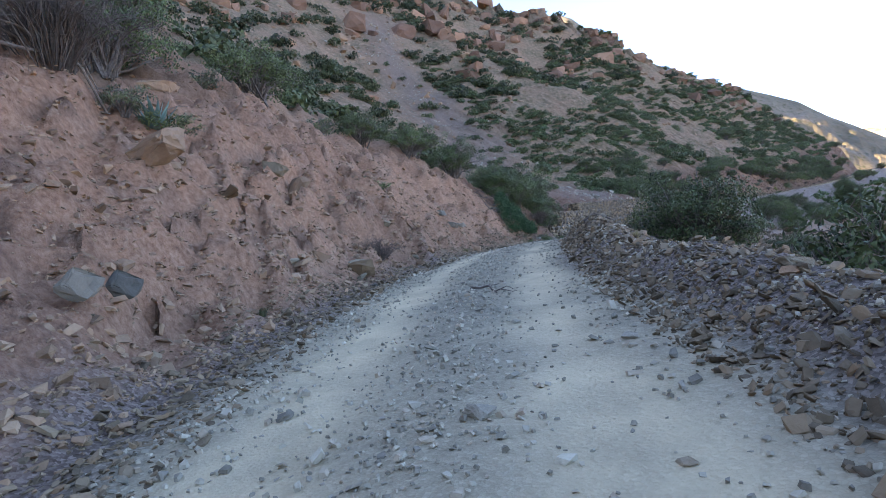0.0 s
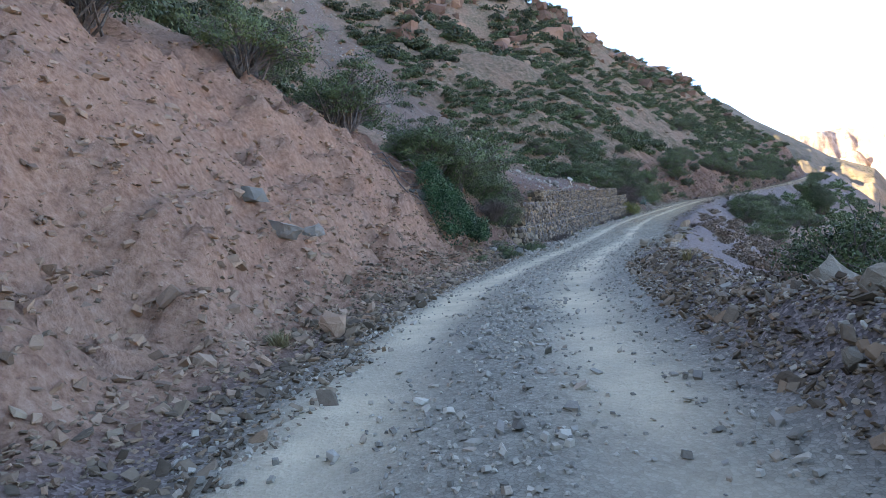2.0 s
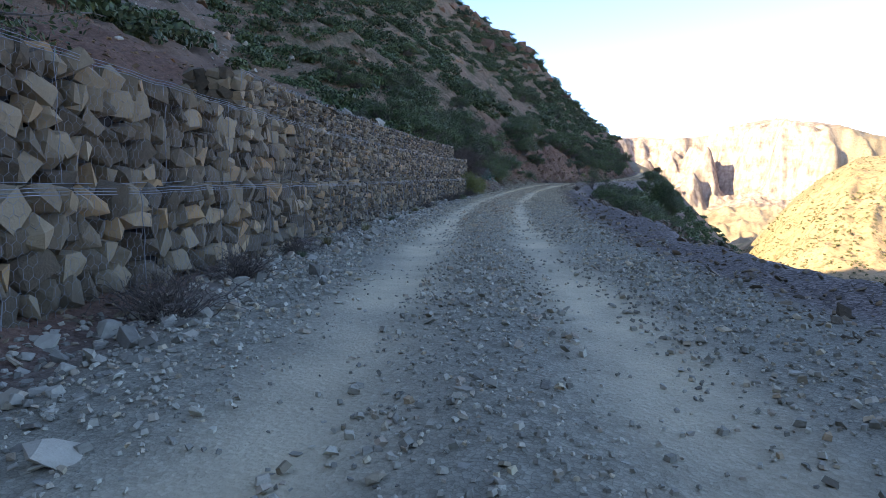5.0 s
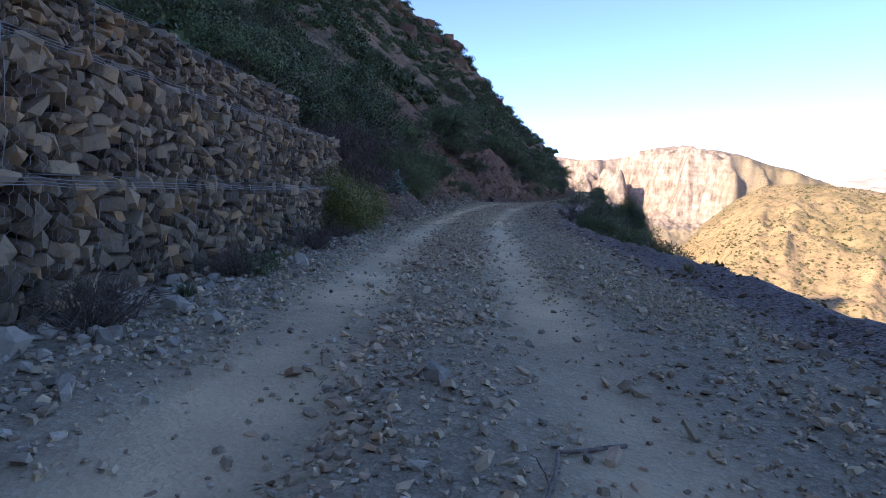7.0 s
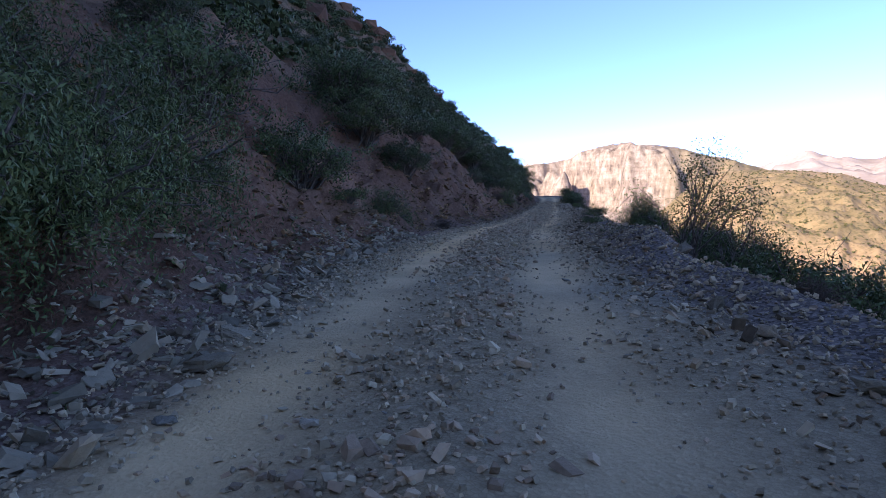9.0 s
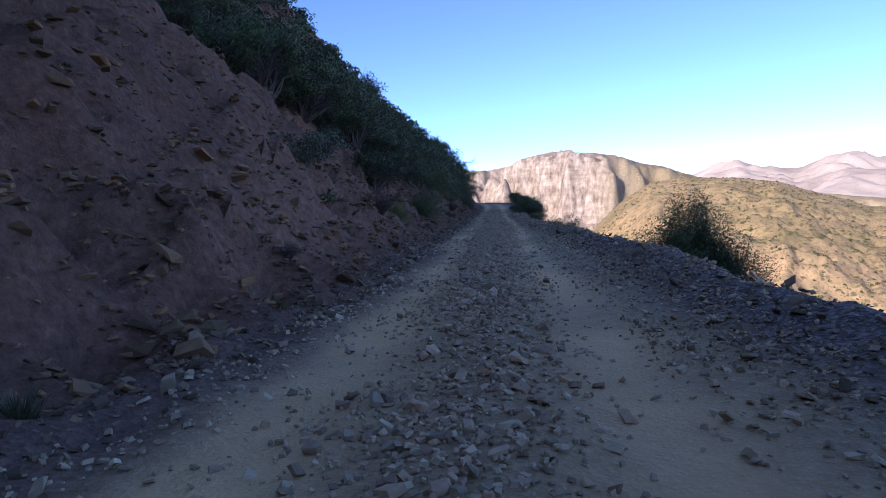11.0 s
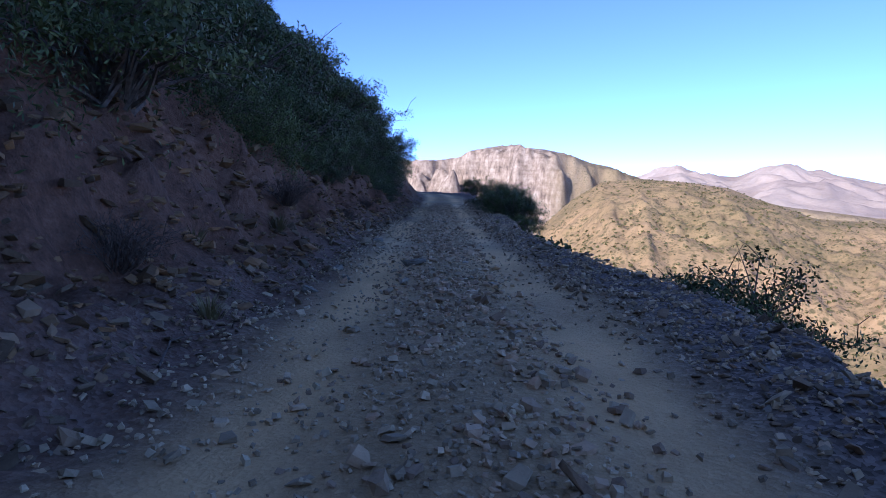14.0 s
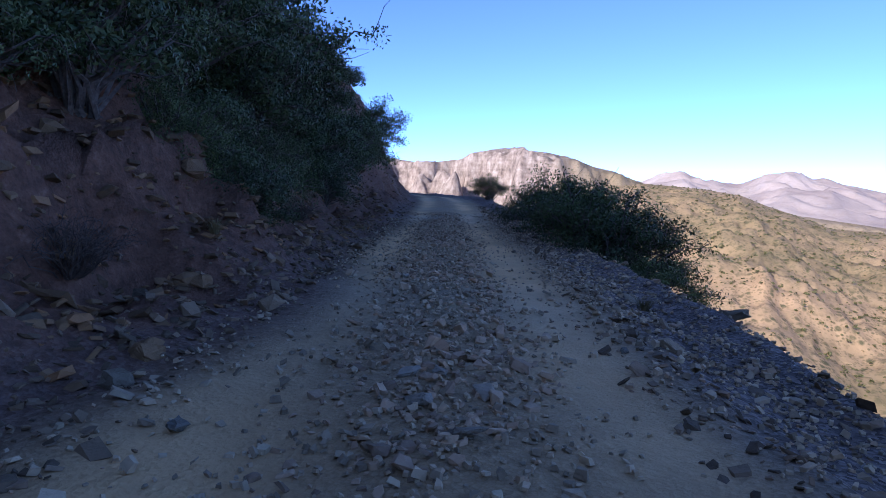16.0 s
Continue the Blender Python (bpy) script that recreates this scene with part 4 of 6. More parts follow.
ON_ROAD_B = [(93.9, 1.42, 0.1), (94.1, -1.21, 0.12), (106.7, 1.04, 0.15), (106.8, 1.86, 0.12), (139.3, 0.54, 0.19), (141.0, 0.68, 0.18), (140.4, -1.53, 0.14), (140.0, -1.09, 0.1), (139.6, 1.17, 0.15),
             (150.2, -1.34, 0.1), (148.8, -1.23, 0.1), (149.5, -0.62, 0.11), (149.5, 0.41, 0.1), (148.4, 1.23, 0.11), (158.1, -0.94, 0.12), (158.3, 0.85, 0.13), (167.8, 0.39, 0.2), (167.1, 1.36, 0.2), (169.6, 0.36, 0.36),
             (169.0, 1.37, 0.25), (168.2, 1.14, 0.2), (167.8, -0.08, 0.1), (167.7, -0.66, 0.13), (173.7, 1.31, 0.28), (172.4, 1.1, 0.17), (181.4, -0.07, 0.22), (181.8, 0.14, 0.16), (181.5, 1.21, 0.18),
             (182.0, -0.21, 0.16), (182.3, 0.04, 0.15), (182.3, 0.22, 0.15), (183.2, -1.28, 0.12)]
VERGE_A = [(4.2, -2.5, 0.34), (5.9, -2.5, 0.3), (3.3, -1.9, 0.12), (19.7, -2.6, 0.25), (24.6, -2.4, 0.45), (22.9, -2.7, 0.42), (22.6, -3.0, 0.5), (18.8, -2.2, 0.2), (20.8, -2.5, 0.26), (25.7, -2.5, 0.5), (25.4, -2.9, 0.45), (24.4, -2.3, 0.34), (42.0, -2.0, 0.5), (42.3, -2.9, 0.6),
        (40.1, -2.8, 0.5), (40.5, -3.0, 0.4), (54.2, -3.7, 0.7), (46.8, -3.5, 0.6), (39.1, -2.4, 0.3), (51.4, -3.5, 0.75), (50.2, -3.8, 0.4)]
VERGE_B = [(48.0, 2.1, 0.26), (49.0, 2.1, 0.22), (47.6, 2.6, 0.34), (47.1, 2.4, 0.24), (46.8, 2.2, 0.2), (46.3, 2.0, 0.16), (99.8, 2.4, 0.3), (97.7, 3.2, 0.32), (94.7, 2.0, 0.16), (96.8, 2.5, 0.22), (98.6, 2.9, 0.26), (103.0, 2.4, 0.3), (108.7, 2.3, 0.3), (107.8, 2.1, 0.32),
        (114.6, -2.9, 0.5), (120.5, 2.9, 0.5), (107.1, -1.9, 0.2), (141.6, -2.5, 0.34), (140.5, 1.8, 0.14), (142.4, 1.75, 0.22), (152.3, -2.3, 0.4), (149.2, 2.0, 0.15), (151.8, 1.6, 0.24), (150.1, -2.8, 0.3), (150.6, -2.7, 0.34), (159.6, -2.4, 0.3), (159.9, -2.4, 0.2), (159.8, -2.7, 0.26),
        (169.5, -2.2, 0.26), (173.0, -2.2, 0.24), (173.2, 1.5, 0.24)]
VERGE_C = [(168.8, 1.8, 0.15), (173.5, -2.3, 0.25), (173.2, -1.9, 0.2), (172.6, -2.0, 0.2), (176.2, 1.8, 0.36), (177.5, 2.0, 0.3), (185.3, -3.0, 0.45), (184.2, -2.9, 0.2), (186.2, -2.2, 0.25), (184.3, 1.6, 0.24), (182.1, 1.8, 0.18), (141.9, -2.7, 0.25)]
BANK = [(128.0, 4.4, 0.4), (134.0, 4.8, 0.4), (138.0, 3.6, 0.4), (143.0, 4.4, 0.3), (146.0, 5.5, 0.35), (187.5, 3.8, 0.45), (189.0, 4.8, 0.5), (191.5, 3.6, 0.4), (186.0, 3.0, 0.35)]
FIRST_BANK = [("brown", 17.64, 9.71, 1.3), ("brown", 11.16, 5.94, 1.15), ("brown", 17.01, 5.8, 0.98), ("brown", 14.25, 4.4, 0.67), ("dark", 12.82, 5.52, 0.75), ("block", 12.94, 4.45, 0.47), ("block", 15.77, 3.94, 0.65),
              ("block", 16.37, 5.95, 0.69), ("block", 19.72, 4.05, 0.32), ("slate", 22.98, 4.94, 0.38), ("brown", 20.26, 2.89, 0.26), ("block", 19.81, 3.31, 0.23), ("grey", 29.96, 4.16, 0.61), ("grey", 30.6, 3.99, 0.39),
              ("slate", 31.33, 4.89, 0.38), ("slate", 30.02, 4.73, 0.52), ("brown", 27.8, 2.63, 0.49), ("block", 39.49, 3.06, 0.27), ("block", 37.77, 2.95, 0.34), ("block", 37.19, 2.83, 0.25), ("grey", 43.69, 3.6, 0.32),
              ("block", 46.38, 4.02, 0.52), ("slate", 41.27, 5.48, 0.72), ("slate", 44.62, 3.88, 0.42), ("block", 46.18, 3.92, 0.58), ("brown", 48.05, 1.84, 0.2), ("block", 48.51, 1.4, 0.18)]
for key_, s_, d_, size_ in FIRST_BANK:
    rock(s_, d_, size_, key_, {"brown": "weathered brown sandstone block lodged in the earth bank", "dark": "dark brown block lodged in the earth bank", "slate": "dark slate slab sticking out of the earth bank", "grey": "pale shale block in the earth bank"}.get(key_, "broken grey block at the foot of the earth bank"), tilt=20, sink=0.25, group="rocks in the bank")
for s_, d_, size_ in ON_ROAD_A + ON_ROAD_B:
    rock(s_, d_, size_, shape=(0, 3, 4, 6, 7)[int(rng.integers(0, 5))])
for s_, d_, size_ in VERGE_A + VERGE_B + VERGE_C:
    rock(s_, d_, size_, "block", label="broken grey shale block among rubble at the road's edge", tilt=22)
for s_, d_, size_ in BANK:
    rock(s_, d_, size_, "brown" if s_ < 40 else "dark", "weathered brown sandstone block sticking out of the bank", tilt=25, sink=0.9)

for s_, d_, turn_ in ((6.43, 4.27, 0.5), (7.26, 4.33, 0.75)):
    ob_ = rock(s_, d_, 0.55, "slate", label="grey slab leaning on the foot of the bank", tilt=1, sink=0.1, shape=7)
    x_, y_ = on_road(s_, d_)
    ob_.matrix_world = Matrix.Translation((float(x_), float(y_), z_at(float(x_), float(y_)) + 0.27)) @ Euler((radians(58), radians(34), turn_)).to_matrix().to_4x4() @ Matrix.Diagonal((0.4, 0.5, 0.5, 1))
rock(15.0, 3.62, 0.62, "dark", "large grey-brown block fallen at the foot of the bank", tilt=8, sink=0.1, shape=5)
rock(14.7, 3.55, 0.36, "block", "grey-brown slab under a larger fallen block", tilt=12, sink=0.1, shape=0)
rock(14.2, 3.1, 0.26, "slate", "flat greenish grey stone at the foot of the bank", tilt=6, sink=0.1, shape=3)
rock(45.4, 3.0, 0.5, "slate", "grey slab leaning on the foot of the bank", tilt=20, sink=0.1, shape=2)
rock(46.4, 3.3, 0.5, "block", "pale block beside the end of the stone wall", tilt=14, sink=0.2, shape=1)
for _ in range(20):
    s_ = rng.uniform(2.5, 32)
    rock(s_, -rng.uniform(1.9, 3.2), sizes(rng, 1, 0.14, 0.32, 1.8)[0], ("block", "brown")[int(rng.integers(0, 2))], "rough block in the rubble bank beside the drop", tilt=25, sink=0.4)
for _ in range(46):
    s_, size_ = (rng.uniform(176, 196), rng.uniform(0.12, 0.3)) if rng.uniform() < 0.5 else (rng.uniform(126, 176), rng.uniform(0.12, 0.28))
    rock(s_, float(keyed(s_, FOOT)) + rng.gamma(1.5, 0.8), size_, "dark", "weathered brown sandstone block sticking out of the bank", tilt=14, sink=0.9, shape=(1, 2, 5)[int(rng.integers(0, 3))])
for _ in range(45):
    s_ = rng.uniform(2, 44)
    rock(s_, float(keyed(s_, FOOT)) + rng.gamma(1.8, 1.4), sizes(rng, 1, 0.16, 0.45, 2.0)[0], "brown", "weathered brown sandstone block sticking out of the bank", tilt=25, sink=0.8)
for _ in range(50):
    s_ = rng.uniform(2, 200)
    rock(s_, -(float(keyed(s_, EDGE)) + rng.gamma(1.6, 0.5)), sizes(rng, 1, 0.15, 0.34, 2.0)[0], "block", label="broken grey shale block among rubble at the road's edge", tilt=22)

# ---------------------------------------------------------------- plants
def tubes(lines, radii, sides=4):
    """Tapered tubes along polylines; lines: list of (k, 3), radii: list of (k,)."""
    vs, fs, base = [], [], 0
    for p, r in zip(lines, radii):
        k = len(p)
        t = np.gradient(p, axis=0)
        t /= np.linalg.norm(t, axis=1, keepdims=True) + 1e-9
        a = np.cross(t, np.array([0.31, 0.17, 0.93]))
        a /= np.linalg.norm(a, axis=1, keepdims=True) + 1e-9
        b = np.cross(t, a)
        ang = np.arange(sides) * 2 * np.pi / sides
        ring = p[:, None] + r[:, None, None] * (np.cos(ang)[None, :, None] * a[:, None] + np.sin(ang)[None, :, None] * b[:, None])
        vs.append(ring.reshape(-1, 3))
        i = base + np.arange(k * sides).reshape(k, sides)
        j = np.roll(i, -1, 1)
        fs.append(np.stack([i[:-1], j[:-1], j[1:], i[1:]], -1).reshape(-1, 4))
        base += k * sides
    return np.vstack(vs), np.vstack(fs)


def leaves(centres, length, width, r, droop=0.0, out=None):
    """A lozenge leaf at every centre, turned at random; out: the way that each leaf's face rather looks."""
    n = len(centres)
    a = r.normal(size=(n, 3))
    a[:, 2] -= droop
    if out is not None:
        face = out / (np.linalg.norm(out, axis=1, keepdims=True) + 1e-9) + 0.5 * r.normal(size=(n, 3))
        face /= np.linalg.norm(face, axis=1, keepdims=True) + 1e-9
        a -= face * (a * face).sum(1, keepdims=True)
    a /= np.linalg.norm(a, axis=1, keepdims=True) + 1e-9
    b = np.cross(a, face if out is not None else r.normal(size=(n, 3)))
    b /= np.linalg.norm(b, axis=1, keepdims=True) + 1e-9
    l = length * r.uniform(0.6, 1.3, (n, 1))
    w = width * r.uniform(0.6, 1.3, (n, 1))
    v = np.stack([centres - a * l / 2, centres + b * w / 2, centres + a * l / 2, centres - b * w / 2], 1).reshape(-1, 3)
    return v, np.arange(4 * n).reshape(n, 4)


def in_ball(n, r):
    """n places in a ball about 1.8 across its half, thicker in the middle, with no strays."""
    p = r.normal(size=(n, 3))
    return p / np.linalg.norm(p, axis=1, keepdims=True) * 1.8 * r.uniform(0, 1, (n, 1)) ** 0.5


def bend(a, b, k, r, sag):
    t = np.linspace(0, 1, k)[:, None]
    p = a + (b - a) * t
    p[:, 2] += sag * np.sin(np.pi * t[:, 0])
    p[1:-1] += r.normal(0, 0.04, (k - 2, 3)) * np.linalg.norm(b - a)
    return p


def shrub(name, seed, height, radius, clumps, per, leaf, mat, label, strands=0, spread=0.26, slim=0.45, limb=1.0, category="shrub"):
    """A shrub at the origin, a trunk of many limbs and a crown of leaf clumps."""
    r = np.random.default_rng(seed)
    c = r.normal(size=(clumps, 3))
    c /= np.linalg.norm(c, axis=1, keepdims=True)
    c *= r.uniform(0.45, 1.0, (clumps, 1))
    c[:, 2] = np.abs(c[:, 2]) * 0.9 - 0.15 * r.uniform(0, 1, clumps)
    c = c * [radius, radius, height * 0.68] + [0, 0, height * 0.22]
    c[:, :2] *= 0.75 + 0.5 * r.uniform(0, 1, (clumps, 1))
    lines, radii = [], []
    foot = np.stack([r.normal(0, 0.07 * radius, clumps), r.normal(0, 0.07 * radius, clumps), np.full(clumps, -0.1)], 1)
    for a, b in zip(foot, c):
        lines.append(bend(a, b, 6, r, 0.1 * height))
        radii.append(np.linspace(0.018, 0.004, 6) * height ** 0.7 * limb)
        for _ in range(2):
            e = b + r.normal(0, spread * 1.2, 3) * radius
            lines.append(bend(lines[-1][3], e, 4, r, 0.02) if len(lines[-1]) == 6 else bend(b, e, 4, r, 0.02))
            radii.append(np.linspace(0.006, 0.002, 4) * height ** 0.5)
    root = new(name)
    root.empty_display_size = 0.2
    child(new("trunk", mesh_of("trunk", *tubes(lines, radii), M_BARK)), root)
    if per:
        around = in_ball(clumps * per, r) * [spread * radius, spread * radius, spread * 0.45 * height]
        pts = np.repeat(c, per, 0) + around
        out_ = around + 0.25 * (pts - [0, 0, 0.4 * height])
        k = strands
        if k:
            a = c[r.integers(0, clumps, k)] + r.normal(0, spread, (k, 3)) * [radius, radius, 0.4 * height]
            drop = r.uniform(0.25, 0.6, (k, 1)) * height
            t = np.linspace(0, 1, 24)[None]
            hang = a[:, None, :] + np.stack([0.25 * drop * t * a[:, :1] / radius, 0.25 * drop * t * a[:, 1:2] / radius, 0.12 * drop * np.sin(t * 3) - drop * t ** 1.4], -1)
            pts = np.vstack([pts, hang.reshape(-1, 3) + r.normal(0, 0.022, (k * 24, 3))])
            out_ = np.vstack([out_, r.normal(size=(k * 24, 3))])
        above = pts[:, 2] > 0.02 * height - 0.3 * height * (np.hypot(pts[:, 0], pts[:, 1]) / radius)
        pts, out_ = pts[above], out_[above]
        child(new("crown", mesh_of("crown", *leaves(pts, leaf, leaf * slim, r, 0.9 if k else 0.0, out_), mat)), root)
    return tagged(root, label, category)


def twig_bush(name, seed, height, radius, count, mat, label, category="shrub", arch=0.12, thick=1.0):
    """A leafless bush of bent dry twigs."""
    r = np.random.default_rng(seed)
    lines, radii, fine_lines, fine_radii = [], [], [], []
    for i in range(count):
        d = r.normal(size=3) * [radius, radius, 0]
        tip = d + [0, 0, height * r.uniform(0.35, 1.0) * (1 - 0.35 * min(1, np.hypot(d[0], d[1]) / (2 * radius)))]
        start = np.array([d[0] * 0.15, d[1] * 0.15, -0.08])
        p = bend(start, tip, 7, r, arch * height)
        lines.append(p)
        radii.append(np.linspace(0.009, 0.002, 7) * thick)
        for j in (2, 4, 5):
            q = p[j] + r.normal(0, 0.15 + arch * 0.12, 3) * height
            fine_lines.append(bend(p[j], q, 4, r, 0.05 * height))
            fine_radii.append(np.linspace(0.005, 0.0015, 4) * thick)
    root = new(name)
    child(new("trunk", mesh_of("trunk", *tubes(lines, radii, 3), mat)), root)
    child(new("crown", mesh_of("crown", *tubes(fine_lines, fine_radii, 3), mat)), root)
    return tagged(root, label, category)


def tuft(name, seed, height, radius, count, mat, label):
    """A tuft of grass blades."""
    r = np.random.default_rng(seed)
    a = r.uniform(0, 2 * np.pi, count)
    lean = r.uniform(0.1, 0.8, count)
    h = height * r.uniform(0.5, 1, count)
    base = np.stack([np.cos(a) * radius * 0.3 * r.uniform(0, 1, count), np.sin(a) * radius * 0.3 * r.uniform(0, 1, count), np.full(count, -0.03)], 1)
    out = np.stack([np.cos(a) * lean, np.sin(a) * lean, np.ones(count)], 1)
    side = np.stack([-np.sin(a), np.cos(a), 0 * a], 1) * 0.008
    mid = base + out * h[:, None] * 0.6
    tip = base + out * h[:, None] + np.stack([np.cos(a) * lean * 0.3, np.sin(a) * lean * 0.3, -0.25 * lean], 1) * h[:, None]
    v = np.stack([base - side, base + side, mid + side * 0.7, mid - side * 0.7, tip, tip], 1)
    i = np.arange(count)[:, None] * 6
    f = np.vstack([i + [0, 1, 2, 3], i + [3, 2, 4, 5]])
    ob = new(name, mesh_of(name, v.reshape(-1, 3), f, mat))
    return tagged(ob, label, "grass")


def stand(ob, s, d, size=1.0, turn=None, sink=0.05, wide=1.0):
    """Puts a plant on the ground at a place along the road."""
    x, y = (float(v) for v in on_road(s, d))
    m = Matrix.Translation((x, y, z_at(x, y) - sink)) @ Matrix.Rotation(rng.uniform(0, 6.28) if turn is None else turn, 4, 'Z') @ Matrix.Diagonal((size * wide, size * wide, size, 1))
    return m


M_WEEPING = leaf_material("feathery_leaves", (0.026, 0.042, 0.015), (0.17, 0.215, 0.075))
# patterns, each put to use once itself and then copied
PATTERNS = {
    "olive": shrub("shrub", 1, 1.7, 1.2, 60, 44, 0.105, M_LEAF, "dense olive-green shrub on the rocky slope", spread=0.16),
    "olive2": shrub("shrub", 2, 2.2, 1.3, 66, 44, 0.11, M_LEAF, "tall olive-green shrub on the rocky slope", spread=0.16),
    "dark": shrub("shrub", 3, 1.9, 1.5, 66, 44, 0.115, M_LEAF_DARK, "dark green bush with a ragged rounded crown", spread=0.16),
    "dark2": shrub("shrub", 4, 2.6, 1.5, 72, 46, 0.12, M_LEAF_DARK, "tall dark green bush on the hillside", spread=0.16),
    "fine": shrub("shrub", 15, 2.4, 1.5, 84, 110, 0.075, M_LEAF_DARK, "dark green bush growing beside the road", spread=0.115),
    "fine2": shrub("shrub", 16, 1.9, 1.4, 74, 110, 0.07, M_LEAF, "olive-green bush growing beside the road", spread=0.115),
    "big": shrub("shrub", 17, 8.2, 2.4, 240, 260, 0.11, M_LEAF_DARK, "tall dark green bush growing up from the slope below the road", spread=0.13, limb=0.5),
    "grey": shrub("shrub", 5, 1.0, 0.8, 40, 46, 0.07, M_LEAF_GREY, "low grey-green shrub on dry ground", spread=0.15),
    "low": shrub("shrub", 6, 0.7, 0.75, 34, 44, 0.07, M_LEAF, "low green bush among stones", spread=0.17),
    "weeping": shrub("shrub", 8, 3.6, 1.9, 90, 80, 0.10, M_WEEPING, "large feathery green bush with drooping twigs over the road", strands=420, spread=0.12, slim=0.26),
    "yellow": shrub("shrub", 9, 2.1, 1.0, 46, 190, 0.055, M_LEAF_YELLOW, "bright yellow-green bush beside the stone wall", strands=90, spread=0.2),
    "dry": twig_bush("dry_shrub", 10, 0.7, 0.34, 130, M_DRY, "dead brown twiggy shrub by the road"),
    "thicket": twig_bush("dry_shrub", 11, 1.1, 0.75, 330, M_DRY, "large tangle of dry grey-brown branches", arch=0.55, thick=1.2),
    "broad": shrub("broadleaf_bush", 31, 1.35, 0.55, 34, 13, 0.115, M_BLUE_LEAF, "blue-green bush with broad leathery leaves on the bank", spread=0.24, slim=0.62),
    "thorn": shrub("thorn_tree", 12, 2.9, 1.4, 26, 170, 0.055, M_LEAF, "sparse thorn tree leaning over the drop", spread=0.17, limb=0.55, category="tree"),
    "grass": tuft("grass_tuft", 13, 0.4, 0.3, 90, M_GRASS, "tuft of dry straw-coloured grass"),
    "green_grass": tuft("grass_tuft", 14, 0.35, 0.3, 110, M_LEAF_GREY, "tuft of green grass at the verge"),
}
USED = {}


def plant(kind, s, d, size=1.0, group="", label="", wide=1.0, sink=0.05):
    ob = PATTERNS[kind]
    if kind == "weeping":
        sink = 0.5 * size
    m = stand(ob, s, d, size, None, sink, wide)
    if kind in USED:
        ob = copy_thing(ob, m)
    else:
        ob.matrix_world = m
        USED[kind] = True
    if group or label:
        tagged(ob, label, "", group)
    return ob


# plants that stand out along the way: kind, along, left, size
PLACED_1 = [("weeping", 106.2, 4.9, 0.75), ("weeping", 108.0, 4.7, 0.9), ("weeping", 110.2, 4.8, 0.95), ("weeping", 112.2, 5.3, 1.0), ("weeping", 122.8, 4.3, 0.6), ("weeping", 112.5, 8.4, 1.0), ("yellow", 92.9, 3.45, 1.0), ("yellow", 93.7, 3.3, 0.95), ("yellow", 95.3, 3.35, 0.95),
            ("thicket", 100.2, 4.5, 1.1), ("thicket", 101.2, 5.4, 1.3), ("thicket", 98.8, 5.4, 1.3), ("thicket", 105.2, 5.0, 0.9), ("weeping", 107.4, 5.5, 0.72), ("fine", 103.0, 7.0, 1.3), ("fine", 100.0, 7.8, 1.3), ("fine", 106.0, 6.6, 1.3), ("fine", 97.0, 7.4, 1.2),
            ("fine", 54.0, 7.6, 1.7), ("fine", 51.5, 8.6, 1.6), ("fine", 57.0, 8.6, 1.5), ("fine2", 49.0, 9.0, 1.4), ("fine2", 55.5, 6.2, 0.9), ("thicket", 52.0, 5.6, 1.0), ("dry", 55.0, 2.75, 0.8), ("dry", 57.2, 2.9, 0.9), ("dry", 60.0, 2.95, 0.7)]
PLACED_2 = [("broad", 103.4, 3.8, 1.0), ("dry", 17.5, 3.9, 1.35), ("dry", 17.9, 4.05, 1.1), ("dry", 165.5, 2.6, 0.9), ("dry", 171.5, 2.7, 1.0), ("dry", 177.5, 2.6, 0.8), ("dry", 183.5, 2.9, 0.9), ("grass", 170.2, 2.5, 1.0), ("grass", 176.2, 2.6, 0.9), ("dry", 83.0, 2.9, 1.0), ("dry", 86.0, 2.95, 0.9), ("dry", 89.5, 2.9, 1.1), ("thorn", 117.5, -4.6, 1.0), ("dry", 111.5, -4.0, 1.0), ("fine", 121.0, -5.2, 1.0), ("fine", 124.0, -5.0, 0.9), ("fine2", 118.0, -6.8, 1.2), ("big", 156.4, -7.8, 0.9),
            ("big", 158.6, -9.0, 0.95), ("big", 154.6, -8.8, 0.85), ("fine", 107.0, 8.2, 1.4), ("fine2", 104.4, 8.6, 1.5), ("fine", 110.5, 9.0, 1.5), ("fine2", 101.5, 9.4, 1.5), ("fine", 98.0, 10.0, 1.4), ("fine", 169.3, -4.2, 0.85), ("fine2", 170.8, -4.4, 0.9),
            ("grey", 167.6, -3.9, 0.9), ("fine", 200.0, -3.5, 0.82), ("fine", 196.5, -3.4, 0.9), ("fine2", 202.5, -3.4, 0.86), ("fine", 193.5, -3.5, 0.9), ("fine", 191.8, -3.6, 0.8), ("fine2", 190.0, -3.7, 0.57)]
